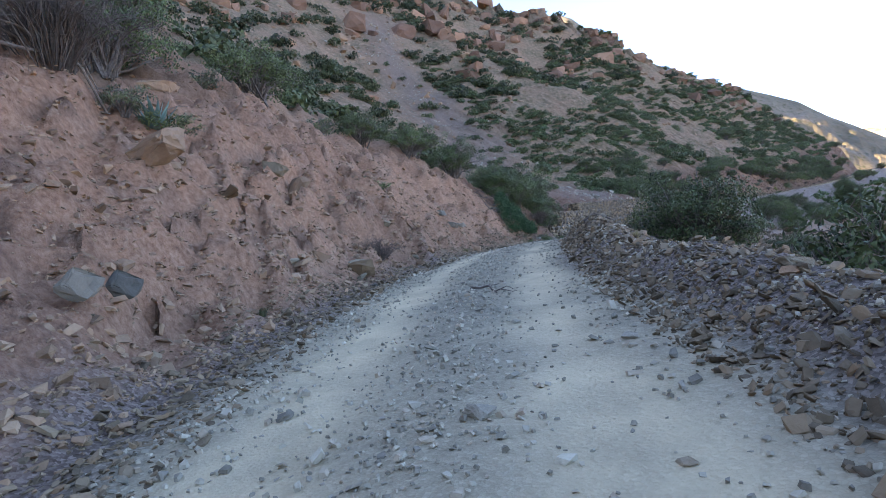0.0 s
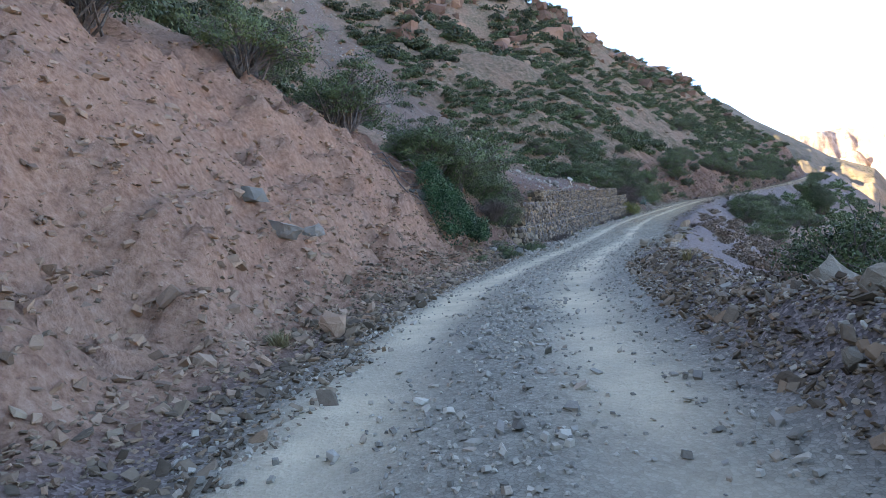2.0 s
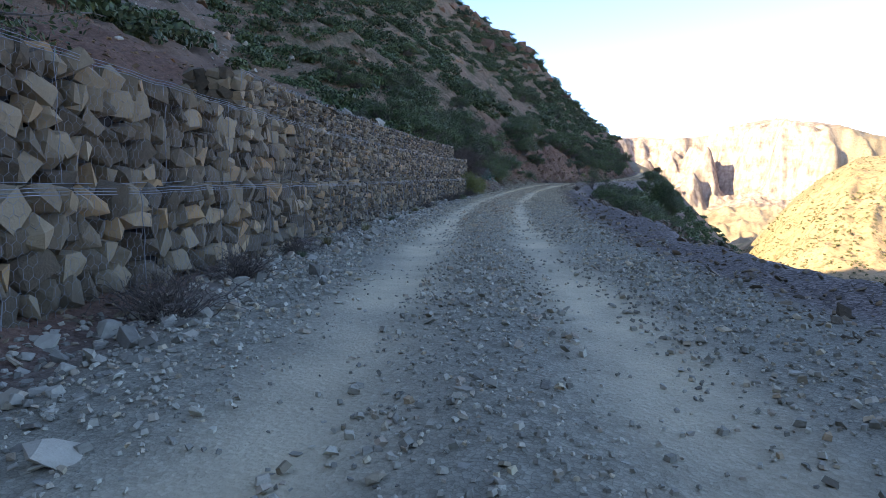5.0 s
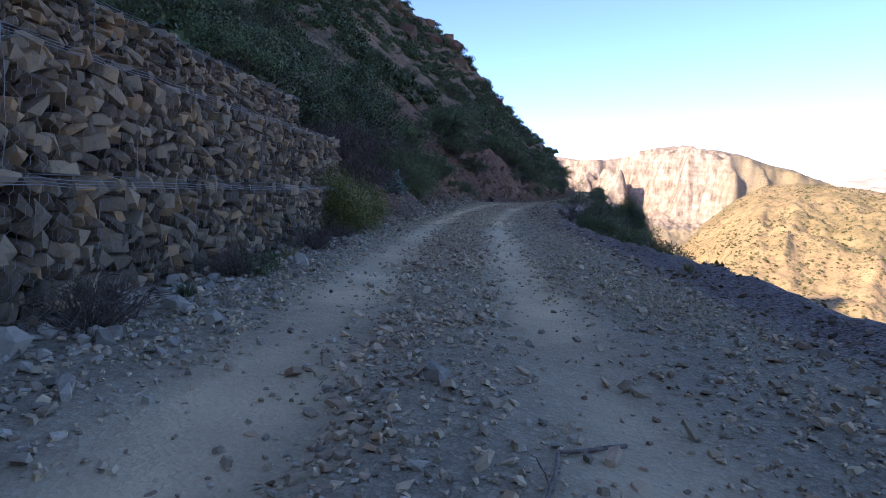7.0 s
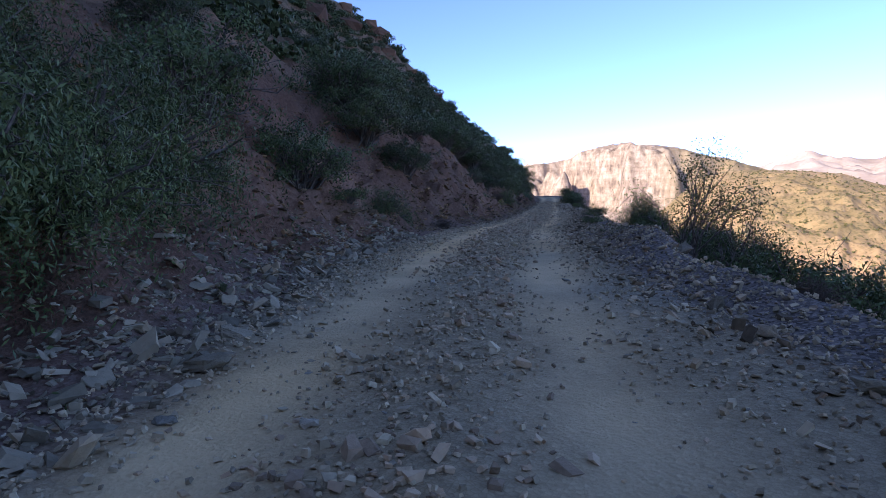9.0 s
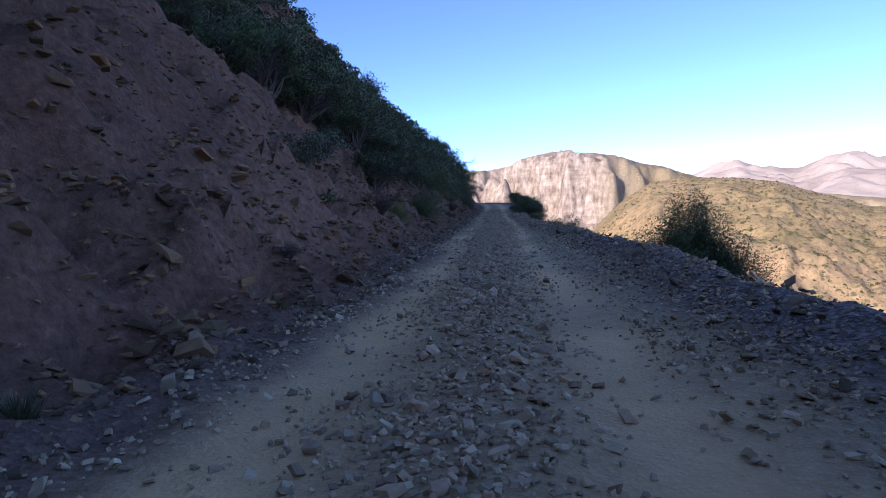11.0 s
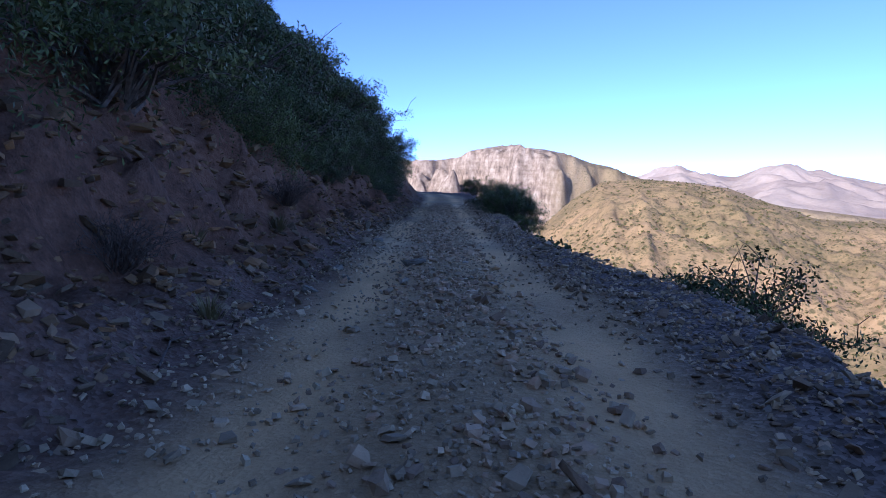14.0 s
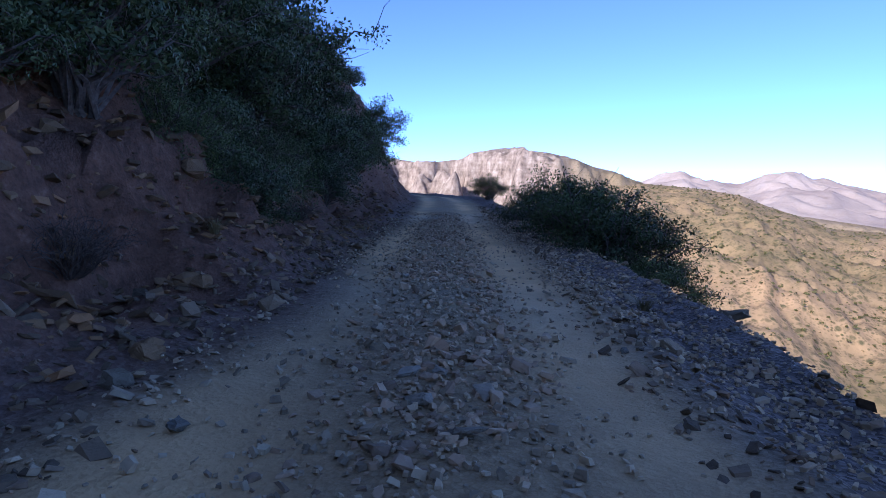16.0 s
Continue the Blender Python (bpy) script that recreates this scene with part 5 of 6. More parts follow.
PLACED_B_1 = [("fine2", 180.0, -6.5, 0.9), ("fine2", 183.0, -7.5, 1.0), ("fine2", 206.0, -3.8, 0.75), ("fine", 110.0, -6.8, 1.2), ("fine", 128.0, -5.8, 1.0), ("fine", 133.0, -5.6, 0.9), ("fine", 224.0, -3.4, 0.8), ("fine2", 24.5, -5.0, 1.0), ("fine", 19.5, -5.2, 1.05), ("fine2", 21.6, -5.3, 1.05), ("fine2", 33.0, -6.2, 0.8), ("grey", 30.0, -4.4, 0.8), ("fine", 46.0, 6.8, 1.1),
            ("fine", 42.0, 8.5, 1.2), ("fine2", 37.0, 9.0, 1.1), ("fine2", 32.0, 9.6, 1.1), ("grey", 28.0, 9.4, 1.4), ("fine2", 24.0, 10.0, 1.2), ("grey", 20.0, 9.8, 1.3), ("fine", 17.0, 11.0, 1.2), ("thicket", 8.0, 8.0, 1.3)]
PLACED_B_2 = [("thicket", 5.5, 8.2, 1.4), ("thicket", 11.5, 8.0, 1.2), ("grey", 12.6, 7.4, 0.9), ("low", 13.2, 6.9, 1.0), ("low", 26.0, 6.2, 0.9), ("grey", 22.5, 5.6, 0.5), ("thicket", 2.0, 9.0, 1.5)]
PLACED_D_1 = [("fine2", 30.0, -6.4, 1.2), ("fine", 36.0, -6.6, 1.2), ("low", 43.6, 3.1, 0.7), ("green_grass", 42.6, 2.8, 1.1), ("green_grass", 43.4, 2.9, 1.2), ("green_grass", 44.4, 3.0, 1.1), ("low", 45.0, 3.6, 0.8), ("dry", 47.2, 3.3, 0.8), ("dry", 49.6, 3.0, 0.7),
            ("thicket", 47.6, 4.6, 0.7), ("grey", 46.2, 4.2, 0.7), ("weeping", 174.4, 3.9, 0.7), ("weeping", 172.4, 4.4, 0.8), ("fine", 178.2, 4.2, 0.5), ("fine", 182.0, 4.0, 0.5), ("fine", 183.6, 3.9, 0.45), ("fine", 184.6, 4.4, 0.6), ("thorn", 116.8, -3.5, 1.0),
            ("fine", 45.4, 6.4, 1.0), ("fine", 47.2, 6.0, 1.0), ("weeping", 46.4, 7.6, 0.8), ("olive", 60.0, 22.0, 1.2)]
PLACED_D_2 = [("olive2", 105.0, 18.0, 1.2), ("dark", 110.0, 14.0, 1.3), ("dark2", 116.0, 16.0, 1.3), ("low", 120.0, 4.5, 0.8), ("grass", 44.0, 2.6, 0.9), ("dry", 92.0, 3.0, 0.9), ("fine", 183.3, 4.4, 0.6), ("fine", 185.2, 3.9, 0.75), ("weeping", 186.6, 3.6, 0.5),
            ("fine", 189.0, 4.6, 0.9), ("fine2", 185.3, 4.9, 0.8), ("weeping", 188.4, 3.4, 0.5), ("fine", 191.0, 4.3, 0.9), ("weeping", 191.2, 3.3, 0.5), ("fine", 195.0, 3.5, 0.8), ("fine", 193.6, 3.1, 0.5), ("fine", 182.3, 4.2, 0.7), ("fine", 187.0, 2.7, 0.4),
            ("weeping", 107.4, 4.6, 0.66), ("weeping", 109.4, 4.4, 0.7), ("weeping", 110.4, 6.1, 0.9), ("fine", 117.0, 7.2, 1.2), ("fine", 119.5, 5.6, 0.9), ("fine", 128.5, 5.0, 0.7)]
PLACED_D_3 = [("fine", 181.0, 4.1, 0.5), ("fine", 176.0, 4.3, 0.9), ("fine", 50.4, 5.8, 0.9), ("weeping", 52.0, 7.2, 0.75), ("weeping", 49.4, 6.6, 0.7), ("fine", 53.4, 6.4, 0.9), ("fine", 62.0, 13.0, 1.3)]
PLACED_C_1 = [("fine2", 128.0, 6.5, 1.1), ("yellow", 151.5, 3.3, 0.5), ("fine", 153.3, 4.4, 0.7), ("weeping", 159.8, 3.2, 0.62), ("weeping", 162.5, 4.6, 0.9), ("fine", 48.8, 4.7, 0.8), ("fine", 49.6, 5.6, 0.9), ("thicket", 50.2, 5.0, 0.9), ("low", 48.2, 3.0, 0.8),
            ("low", 47.4, 3.2, 0.9), ("low", 48.9, 2.9, 0.6), ("green_grass", 47.9, 2.8, 1.0), ("green_grass", 48.7, 2.7, 1.0), ("fine", 158.4, 5.2, 0.8), ("fine", 155.5, 5.6, 0.9), ("fine2", 160.0, 6.5, 1.2), ("weeping", 165.0, 4.2, 0.9), ("fine", 163.0, 7.5, 1.4),
            ("fine2", 168.0, 3.9, 0.9), ("fine", 175.5, 3.8, 0.9)]
PLACED_C_2 = [("fine", 187.4, 3.2, 0.5), ("fine", 198.0, 3.7, 0.9), ("fine", 191.0, 4.2, 0.8), ("fine", 176.0, 5.2, 1.1), ("weeping", 174.0, 4.2, 0.75), ("fine", 180.0, 5.5, 1.2), ("fine", 188.0, 6.5, 1.4), ("fine", 193.0, 6.0, 1.6), ("fine", 197.0, 5.2, 1.4),
            ("fine", 199.5, 4.8, 1.0), ("fine2", 206.0, 4.2, 1.0), ("fine", 214.0, 4.5, 1.2), ("grey", 147.0, 4.6, 1.2), ("dry", 146.0, 3.0, 1.2), ("grey", 143.5, 4.2, 1.1), ("fine", 130.0, 8.0, 1.3), ("fine2", 136.0, 9.0, 1.3), ("fine", 141.0, 9.5, 1.3),
            ("fine", 149.0, 7.0, 1.2), ("fine2", 152.0, 6.6, 1.1)]
PLACED_E = [("dark2", 11.4, -6.0, 1.2), ("dark2", 13.2, -7.4, 1.2), ("weeping", 47.6, 6.4, 0.9)]
for kind_, s_, d_, z_ in PLACED_E + PLACED_1 + PLACED_2 + PLACED_B_1 + PLACED_B_2 + PLACED_C_1 + PLACED_C_2 + PLACED_D_1 + PLACED_D_2 + PLACED_D_3:
    plant(kind_, s_, d_, z_)

# the rest of the scrub: on the slopes left and right
count = 0
while count < 45:
    s_, left = rng.uniform(0, 232), rng.uniform() < 0.78
    if left:
        t_ = 3 + rng.gamma(2.0, 5.0)
        if (s_ < 46 and t_ < 6.5) or (abs(s_ - 84 - 0.45 * t_) < 11 and rng.uniform() < 0.93) or (62 < s_ < 90 and t_ < 8) or (WALL_A - 2 < s_ < WALL_B + 4 and t_ < 5) or t_ > 24:
            continue
        d_ = float(keyed(s_, FOOT)) + t_
        size_ = rng.uniform(0.55, 1.25) * (1 + 0.25 * (t_ > 15))
        kind_ = rng.choice(["olive", "olive2", "dark", "dark2", "grey", "low", "dry"], p=[0.22, 0.18, 0.2, 0.12, 0.14, 0.1, 0.04]) if t_ > 9 else rng.choice(["fine", "fine2", "grey", "low", "dry"], p=[0.3, 0.25, 0.2, 0.15, 0.1])
        size_ = size_ * (0.75 if t_ < 9 else 1.0)
    else:
        e_ = 1.8 + rng.gamma(1.8, 5.5)
        if e_ > 40:
            continue
        d_ = -(float(keyed(s_, EDGE)) + e_)
        size_ = rng.uniform(0.5, 1.1) if e_ > 3.5 else rng.uniform(0.35, 0.65)
        kind_ = rng.choice(["olive", "dark", "grey", "low", "dry"], p=[0.3, 0.25, 0.2, 0.15, 0.1])
    plant(str(kind_), s_, d_, size_, "scrub on the slopes")
    count += 1
# dark bushes hugging the outer slope where it shows beyond the road's edge
for _ in range(24):
    s_ = rng.uniform(109, 138)
    e_ = rng.uniform(3.2, 8.5)
    plant(str(rng.choice(["fine", "fine2", "dark"], p=[0.5, 0.3, 0.2])), s_, -(float(keyed(s_, EDGE)) + e_), rng.uniform(0.4, 0.6) + 0.07 * e_, "bushes on the outer slope", sink=0.15)
# bushes on the rock face above the last stretch
for _ in range(16):
    s_ = rng.uniform(186, 206)
    t_ = rng.uniform(2.0, 6.5)
    plant(str(rng.choice(["fine", "fine2", "weeping"], p=[0.6, 0.2, 0.2])), s_, float(keyed(s_, FOOT)) + t_, rng.uniform(0.4, 0.6) + 0.05 * t_, "bushes on the cut slope", sink=0.15)
for _ in range(60):
    s_ = rng.uniform(98, 232)
    t_ = 3.4 + rng.gamma(2.0, 2.6)
    if 128 < s_ < 150 and t_ < 5:
        continue
    plant(str(rng.choice(["fine", "fine2", "weeping"], p=[0.6, 0.3, 0.1])), s_, float(keyed(s_, FOOT)) + t_, rng.uniform(0.4, 0.68) * (1 + 0.03 * t_), "bushes on the cut slope")
for _ in range(110):
    s_ = rng.uniform(2, 200)
    d_ = float(keyed(s_, FOOT)) + rng.gamma(1.3, 0.7) if rng.uniform() < 0.55 else -(float(keyed(s_, EDGE)) + 0.7 + rng.gamma(1.2, 0.6))
    if WALL_A < s_ < WALL_B and d_ > 3.0:
        d_ = 2.8
    plant(str(rng.choice(["grass", "green_grass", "grass", "dry", "low"], p=[0.35, 0.25, 0.2, 0.1, 0.1])), s_, d_, rng.uniform(0.5, 1.1) * 0.8, "tufts along the verge", sink=0.02)


# scrub too far off to tell apart
def far_scrub(name, label, x, y, size, mat, r, per=28):
    z = land(x, y, False)[0]
    n, lobes = len(x), 5
    way = r.normal(size=(n, per, 3))
    way /= np.linalg.norm(way, axis=2, keepdims=True)
    way[..., 2] = np.abs(way[..., 2]) * 0.85 - 0.1
    # every bush is a cluster of rounded heads
    ang = r.uniform(0, 6.28, (n, lobes))
    far_off = r.uniform(0.25, 0.75, (n, lobes))
    head = np.stack([np.cos(ang) * far_off, np.sin(ang) * far_off, r.uniform(0.0, 0.4, (n, lobes))], -1)
    pick = r.integers(0, lobes, (n, per))
    c = head[np.arange(n)[:, None], pick] + way * r.uniform(0.4, 0.6, (n, per, 1))
    c = c * size[:, None, None] + np.stack([x, y, z], 1)[:, None]
    k = np.repeat(size, per)[:, None]
    v, f = leaves(c.reshape(-1, 3), 1.0, 0.8, r, 0.0, way.reshape(-1, 3))
    centre = np.repeat(c.reshape(-1, 3), 4, 0)
    v = centre + (v - centre) * np.repeat(k, 4, 0) * (0.62 * (28 / per) ** 0.5)
    ob = new(name, mesh_of(name, v, f, mat))
    return tagged(ob, label, "scrub", kind="stuff")


def slope_places(n, s0, s1, t0, t1, r, left=True, gap=0.0):
    s = r.uniform(s0, s1, n)
    t = r.uniform(t0, t1, n)
    x, y = on_road(np.minimum(s, 222), 3 + t if left else -4 - t)
    x = x + np.maximum(s - 222, 0) * 0.66
    y = y + np.maximum(s - 222, 0) * 0.75
    ok = fbm(x, y, 14.0, 3, 700) > gap
    if left:
        ok &= ~((np.abs(s - 84 - 0.45 * t) < 6) & (t < 80) & (r.uniform(0, 1, n) < 0.9))
    return x[ok], y[ok]


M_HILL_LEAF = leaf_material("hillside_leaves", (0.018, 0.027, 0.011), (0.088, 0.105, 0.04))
M_BROWN_SCRUB = leaf_material("dry_brown_scrub", (0.07, 0.05, 0.032), (0.21, 0.15, 0.095))
SCRUB = ((1, 2300, 0, 330, 46, 230, True, M_HILL_LEAF, 2.6, 190), (2, 2600, 0, 330, 40, 210, True, M_HILL_LEAF, 2.8, 190), (3, 1300, 28, 235, 9, 60, True, M_HILL_LEAF, 2.1, 330), (6, 900, 28, 235, 9, 60, True, M_LEAF, 1.5, 200),
         (7, 1300, 92, 235, 5, 60, True, M_LEAF_DARK, 1.6, 260), (8, 900, 140, 228, 1, 42, False, M_LEAF_DARK, 1.5, 130), (9, 800, 14, 140, 0.8, 14, False, M_BROWN_SCRUB, 0.7, 260), (10, 800, 14, 140, 8, 45, False, M_HILL_LEAF, 1.5, 420),
         (4, 500, 0, 260, 14, 120, False, M_LEAF, 1.2, 40), (5, 700, 0, 330, 12, 200, True, M_LEAF_GREY, 1.0, 40))
for seed_, n_, s0_, s1_, t0_, t1_, left_, mat_, size_, per_ in SCRUB:
    r_ = np.random.default_rng(900 + seed_)
    x_, y_ = slope_places(n_, s0_, s1_, t0_, t1_, r_, left_, -0.4)
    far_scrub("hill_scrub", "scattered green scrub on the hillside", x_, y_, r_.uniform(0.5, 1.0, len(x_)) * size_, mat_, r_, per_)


# scrub dotted over the sunlit hill across the valley
tx, ty, tz, tr, ta = TAN
r_ = np.random.default_rng(990)
i_, j_ = r_.integers(0, tx.shape[0], 26000), r_.integers(4, int(tx.shape[1] * 0.76), 26000)
ok_ = (ta[i_, j_] < 105) & (fbm(tx[i_, j_], ty[i_, j_], 40.0, 3, 720) > -0.35)
i_, j_ = i_[ok_], j_[ok_]
c_ = np.stack([tx[i_, j_], ty[i_, j_], tz[i_, j_]], 1) + r_.normal(0, 1.2, (len(i_), 3)) * [1, 1, 0]
k_ = r_.uniform(0.4, 1.2, len(i_))
p_ = r_.normal(size=(len(i_), 8, 3))
p_ /= np.linalg.norm(p_, axis=2, keepdims=True)
p_[..., 2] = np.abs(p_[..., 2]) * 0.7
p_ = (c_[:, None] + p_ * k_[:, None, None] * 0.7).reshape(-1, 3)
v_, f_ = leaves(p_, 1.0, 1.0, r_)
v_ = np.repeat(p_, 4, 0) + (v_ - np.repeat(p_, 4, 0)) * np.repeat(np.repeat(k_, 8), 4)[:, None]
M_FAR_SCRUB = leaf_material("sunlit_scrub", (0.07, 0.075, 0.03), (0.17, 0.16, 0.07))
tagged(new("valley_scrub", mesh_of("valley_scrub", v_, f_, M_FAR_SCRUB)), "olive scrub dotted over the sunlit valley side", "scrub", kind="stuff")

# ---------------------------------------------------------------- the gabion wall
def wall_face(s, tier):
    return np.interp(s, [47.8, 48.4, 49.6, 50.4, 56, 70, 96], [3.75, 3.42, 3.34, 3.5, 3.45, 3.4, 3.4]) + (0.0, 0.35, 1.0)[tier]


TIERS = [(0, 47.9, 95.0, -0.15, 1.1), (1, 51.2, 95.0, 1.1, 2.3), (2, 61.5, 93.5, 2.3, 3.15)]
STONES = [hull(600 + i, 17, f, 0.42) for i, f in enumerate((0.55, 0.7, 0.45, 0.8, 0.6, 0.5, 0.65, 0.9))]
STONE_MESHES = [mesh_of("stone", *h, M_WALL_STONE) for h in STONES]
M_CORE = material("shaded_gap_core", (0.035, 0.032, 0.03), 0.95)[0]


def build_gabion_wall():
    root = tagged(new("gabion_wall"), "long retaining wall of stone-filled wire gabion baskets", "retaining wall")
    x0, y0 = (float(v) for v in on_road(73.0, 3.6))
    root.location = (x0, y0, 0)
    off = np.array([x0, y0, 0.0])
    r = np.random.default_rng(61)
    near, rest_v, rest_f, base = [], [], [], 0
    for tier, s0, s1, z0, z1 in TIERS:
        # near-black core a little behind the faces, coloured for the shade in the gaps
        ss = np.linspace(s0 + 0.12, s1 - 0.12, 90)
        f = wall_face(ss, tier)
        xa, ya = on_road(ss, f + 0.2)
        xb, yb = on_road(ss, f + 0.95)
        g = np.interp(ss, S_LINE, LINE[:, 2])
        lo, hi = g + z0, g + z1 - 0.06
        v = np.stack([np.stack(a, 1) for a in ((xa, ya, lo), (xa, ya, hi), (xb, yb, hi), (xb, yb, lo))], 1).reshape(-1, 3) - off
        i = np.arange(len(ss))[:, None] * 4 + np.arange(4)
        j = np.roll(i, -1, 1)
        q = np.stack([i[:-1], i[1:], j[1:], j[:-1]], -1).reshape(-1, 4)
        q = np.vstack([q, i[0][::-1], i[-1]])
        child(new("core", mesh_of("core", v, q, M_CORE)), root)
        # stones laid in the face, the top and the near end
        rows = 5
        # large rough stones at the near end, smaller flat ones laid in courses further on
        for sa, sb, courses, small in ((s0, min(63.0, s1), 5, 1.0), (max(63.0, s0), s1, 9, 0.8)):
            for k in range(courses):
                zc = z0 + (z1 - z0) * (k + 0.5) / courses
                s = sa + 0.05
                while s < sb:
                    w = (0.14 + 0.3 * r.uniform(0, 1) ** 1.5) * (1.3 if s < 50.4 else small)
                    near.append((s + w / 2, float(wall_face(s, tier)) + 0.10 + r.uniform(-0.03, 0.04), zc + r.normal(0, 0.03), w * r.uniform(0.85, 1.15), (z1 - z0) / courses * r.uniform(0.75, 1.4), 0))
                    s += w * 0.95
        for back in (0.32, 0.55, 0.78):
            s = s0 + 0.1
            while s < s1:
                w = r.uniform(0.16, 0.36)
                if back < 0.6 or tier == 2 or (tier == 1 and s < 61):
                    near.append((s + w / 2, float(wall_face(s, tier)) + back, z1 - 0.07, w * 1.2, 0.17, 1))
                s += w
        for k in range(rows):
            for back in (0.25, 0.47, 0.7, 0.9):
                near.append((s0 + 0.08, float(wall_face(s0, tier)) + back, z0 + (z1 - z0) * (k + 0.5) / rows, 0.28, (z1 - z0) / rows * 1.4, 2))
    count = 0
    for s, d, zc, w, h, way in near:
        k = int(r.integers(0, len(STONES)))
        x, y = (float(a) for a in on_road(s, d))
        lx, ly = np.interp(s, S_LINE, LEFT[:, 0]), np.interp(s, S_LINE, LEFT[:, 1])
        head = math.atan2(-lx, ly) + (math.pi / 2 if way == 2 else 0)
        z = float(np.interp(s, S_LINE, LINE[:, 2])) + zc
        e = STONES[k][0]
        ext = e.max(0) - e.min(0)
        m = (Matrix.Translation((x - x0, y - y0, z)) @ Matrix.Rotation(head, 4, 'Z') @ Euler((r.normal(0, 0.2), r.normal(0, 0.35), r.normal(0, 0.2))).to_matrix().to_4x4()
             @ Matrix.Diagonal((w / ext[0], 0.28 / ext[1], h / ext[2], 1)))
        if s < 57.0 and count < 300 and way != 1:
            ob = new("stone", STONE_MESHES[k])
            ob.matrix_basis = m
            child(ob, root)
            count += 1
        else:
            mm = np.array(m)
            rest_v.append(e @ mm[:3, :3].T + mm[:3, 3])
            rest_f.append(STONES[k][1] + base)
            base += len(e)
    fill = child(new("stone_fill", mesh_of("stone_fill", np.vstack(rest_v), np.vstack(rest_f), M_WALL_STONE)), root)
    tagged(fill, kind="stuff")
    # wire: twisted hexagon mesh on the faces, thick selvedge wire at the edges and joints
    for tier, s0, s1, z0, z1 in TIERS:
        cw, ch = 0.115, 0.095

        def at(s, zz, out=0.0):
            x, y = on_road(s, wall_face(s, tier) - 0.05 - out)
            return np.stack([x - x0, y - y0, np.interp(s, S_LINE, LINE[:, 2]) + zz], -1)

        segs = []
        cols, rws = int((s1 - s0) / cw), int((z1 - z0) / ch)
        ci, ri = np.meshgrid(np.arange(cols), np.arange(rws), indexing="ij")
        sx = s0 + (ci + 0.5 * (ri % 2)) * cw
        zx = z0 + ri * ch
        bulge = 0.03 * fbm(sx, zx, 0.6, 2, 31)
        a = at(sx, zx, bulge)
        l = at(sx + cw * 0.5, zx + ch * 0.33, bulge)
        p3 = at(sx + cw * 0.5, zx + ch, bulge)
        p2 = at(sx + cw, zx, bulge)
        for u, w in ((a, l), (l, p2), (l, p3)):
            segs.append(np.stack([u, w], -2).reshape(-1, 2, 3))
        segs = np.vstack(segs)
        t = segs[:, 1] - segs[:, 0]
        n1 = np.cross(t, [0.2, 0.3, 1.0])
        n1 /= np.linalg.norm(n1, axis=1, keepdims=True) + 1e-9
        n2 = np.cross(t, n1)
        n2 /= np.linalg.norm(n2, axis=1, keepdims=True) + 1e-9
        rad = 0.0017
        ring = np.stack([n1 * rad, (-0.5 * n1 + 0.87 * n2) * rad, (-0.5 * n1 - 0.87 * n2) * rad], 1)
        v = np.concatenate([segs[:, :1] + ring, segs[:, 1:] + ring], 1).reshape(-1, 3)
        i = np.arange(len(segs))[:, None] * 6
        f = np.vstack([i + [0, 1, 4, 3], i + [1, 2, 5, 4], i + [2, 0, 3, 5]])
        child(new("wire_mesh", mesh_of("wire_mesh", v, f, M_WIRE)), root)
        lines, radii = [], []
        ss = np.arange(s0, s1, 0.2)
        rr = np.random.default_rng(70 + tier)
        for zz in (z0 + 0.05, z1 - 0.02, z1 + 0.01, z1 - 0.045):
            lines.append(at(ss, zz + 0.015 * fbm(ss, 0 * ss + zz, 0.5, 2, 45), 0.01 + 0.02 * fbm(ss, 0 * ss, 0.4, 2, 46)))
            radii.append(np.full(len(ss), 0.0032))
        for s in np.arange(s0, s1, 2.0):
            zz = np.linspace(z0, z1, 9)
            lines.append(at(np.full(9, s) + 0.02 * rr.normal(size=9), zz, 0.012))
            radii.append(np.full(9, 0.0042))
        child(new("selvedge_wire", mesh_of("selvedge_wire", *tubes(lines, radii, 5), M_WIRE)), root)
    return root


build_gabion_wall()

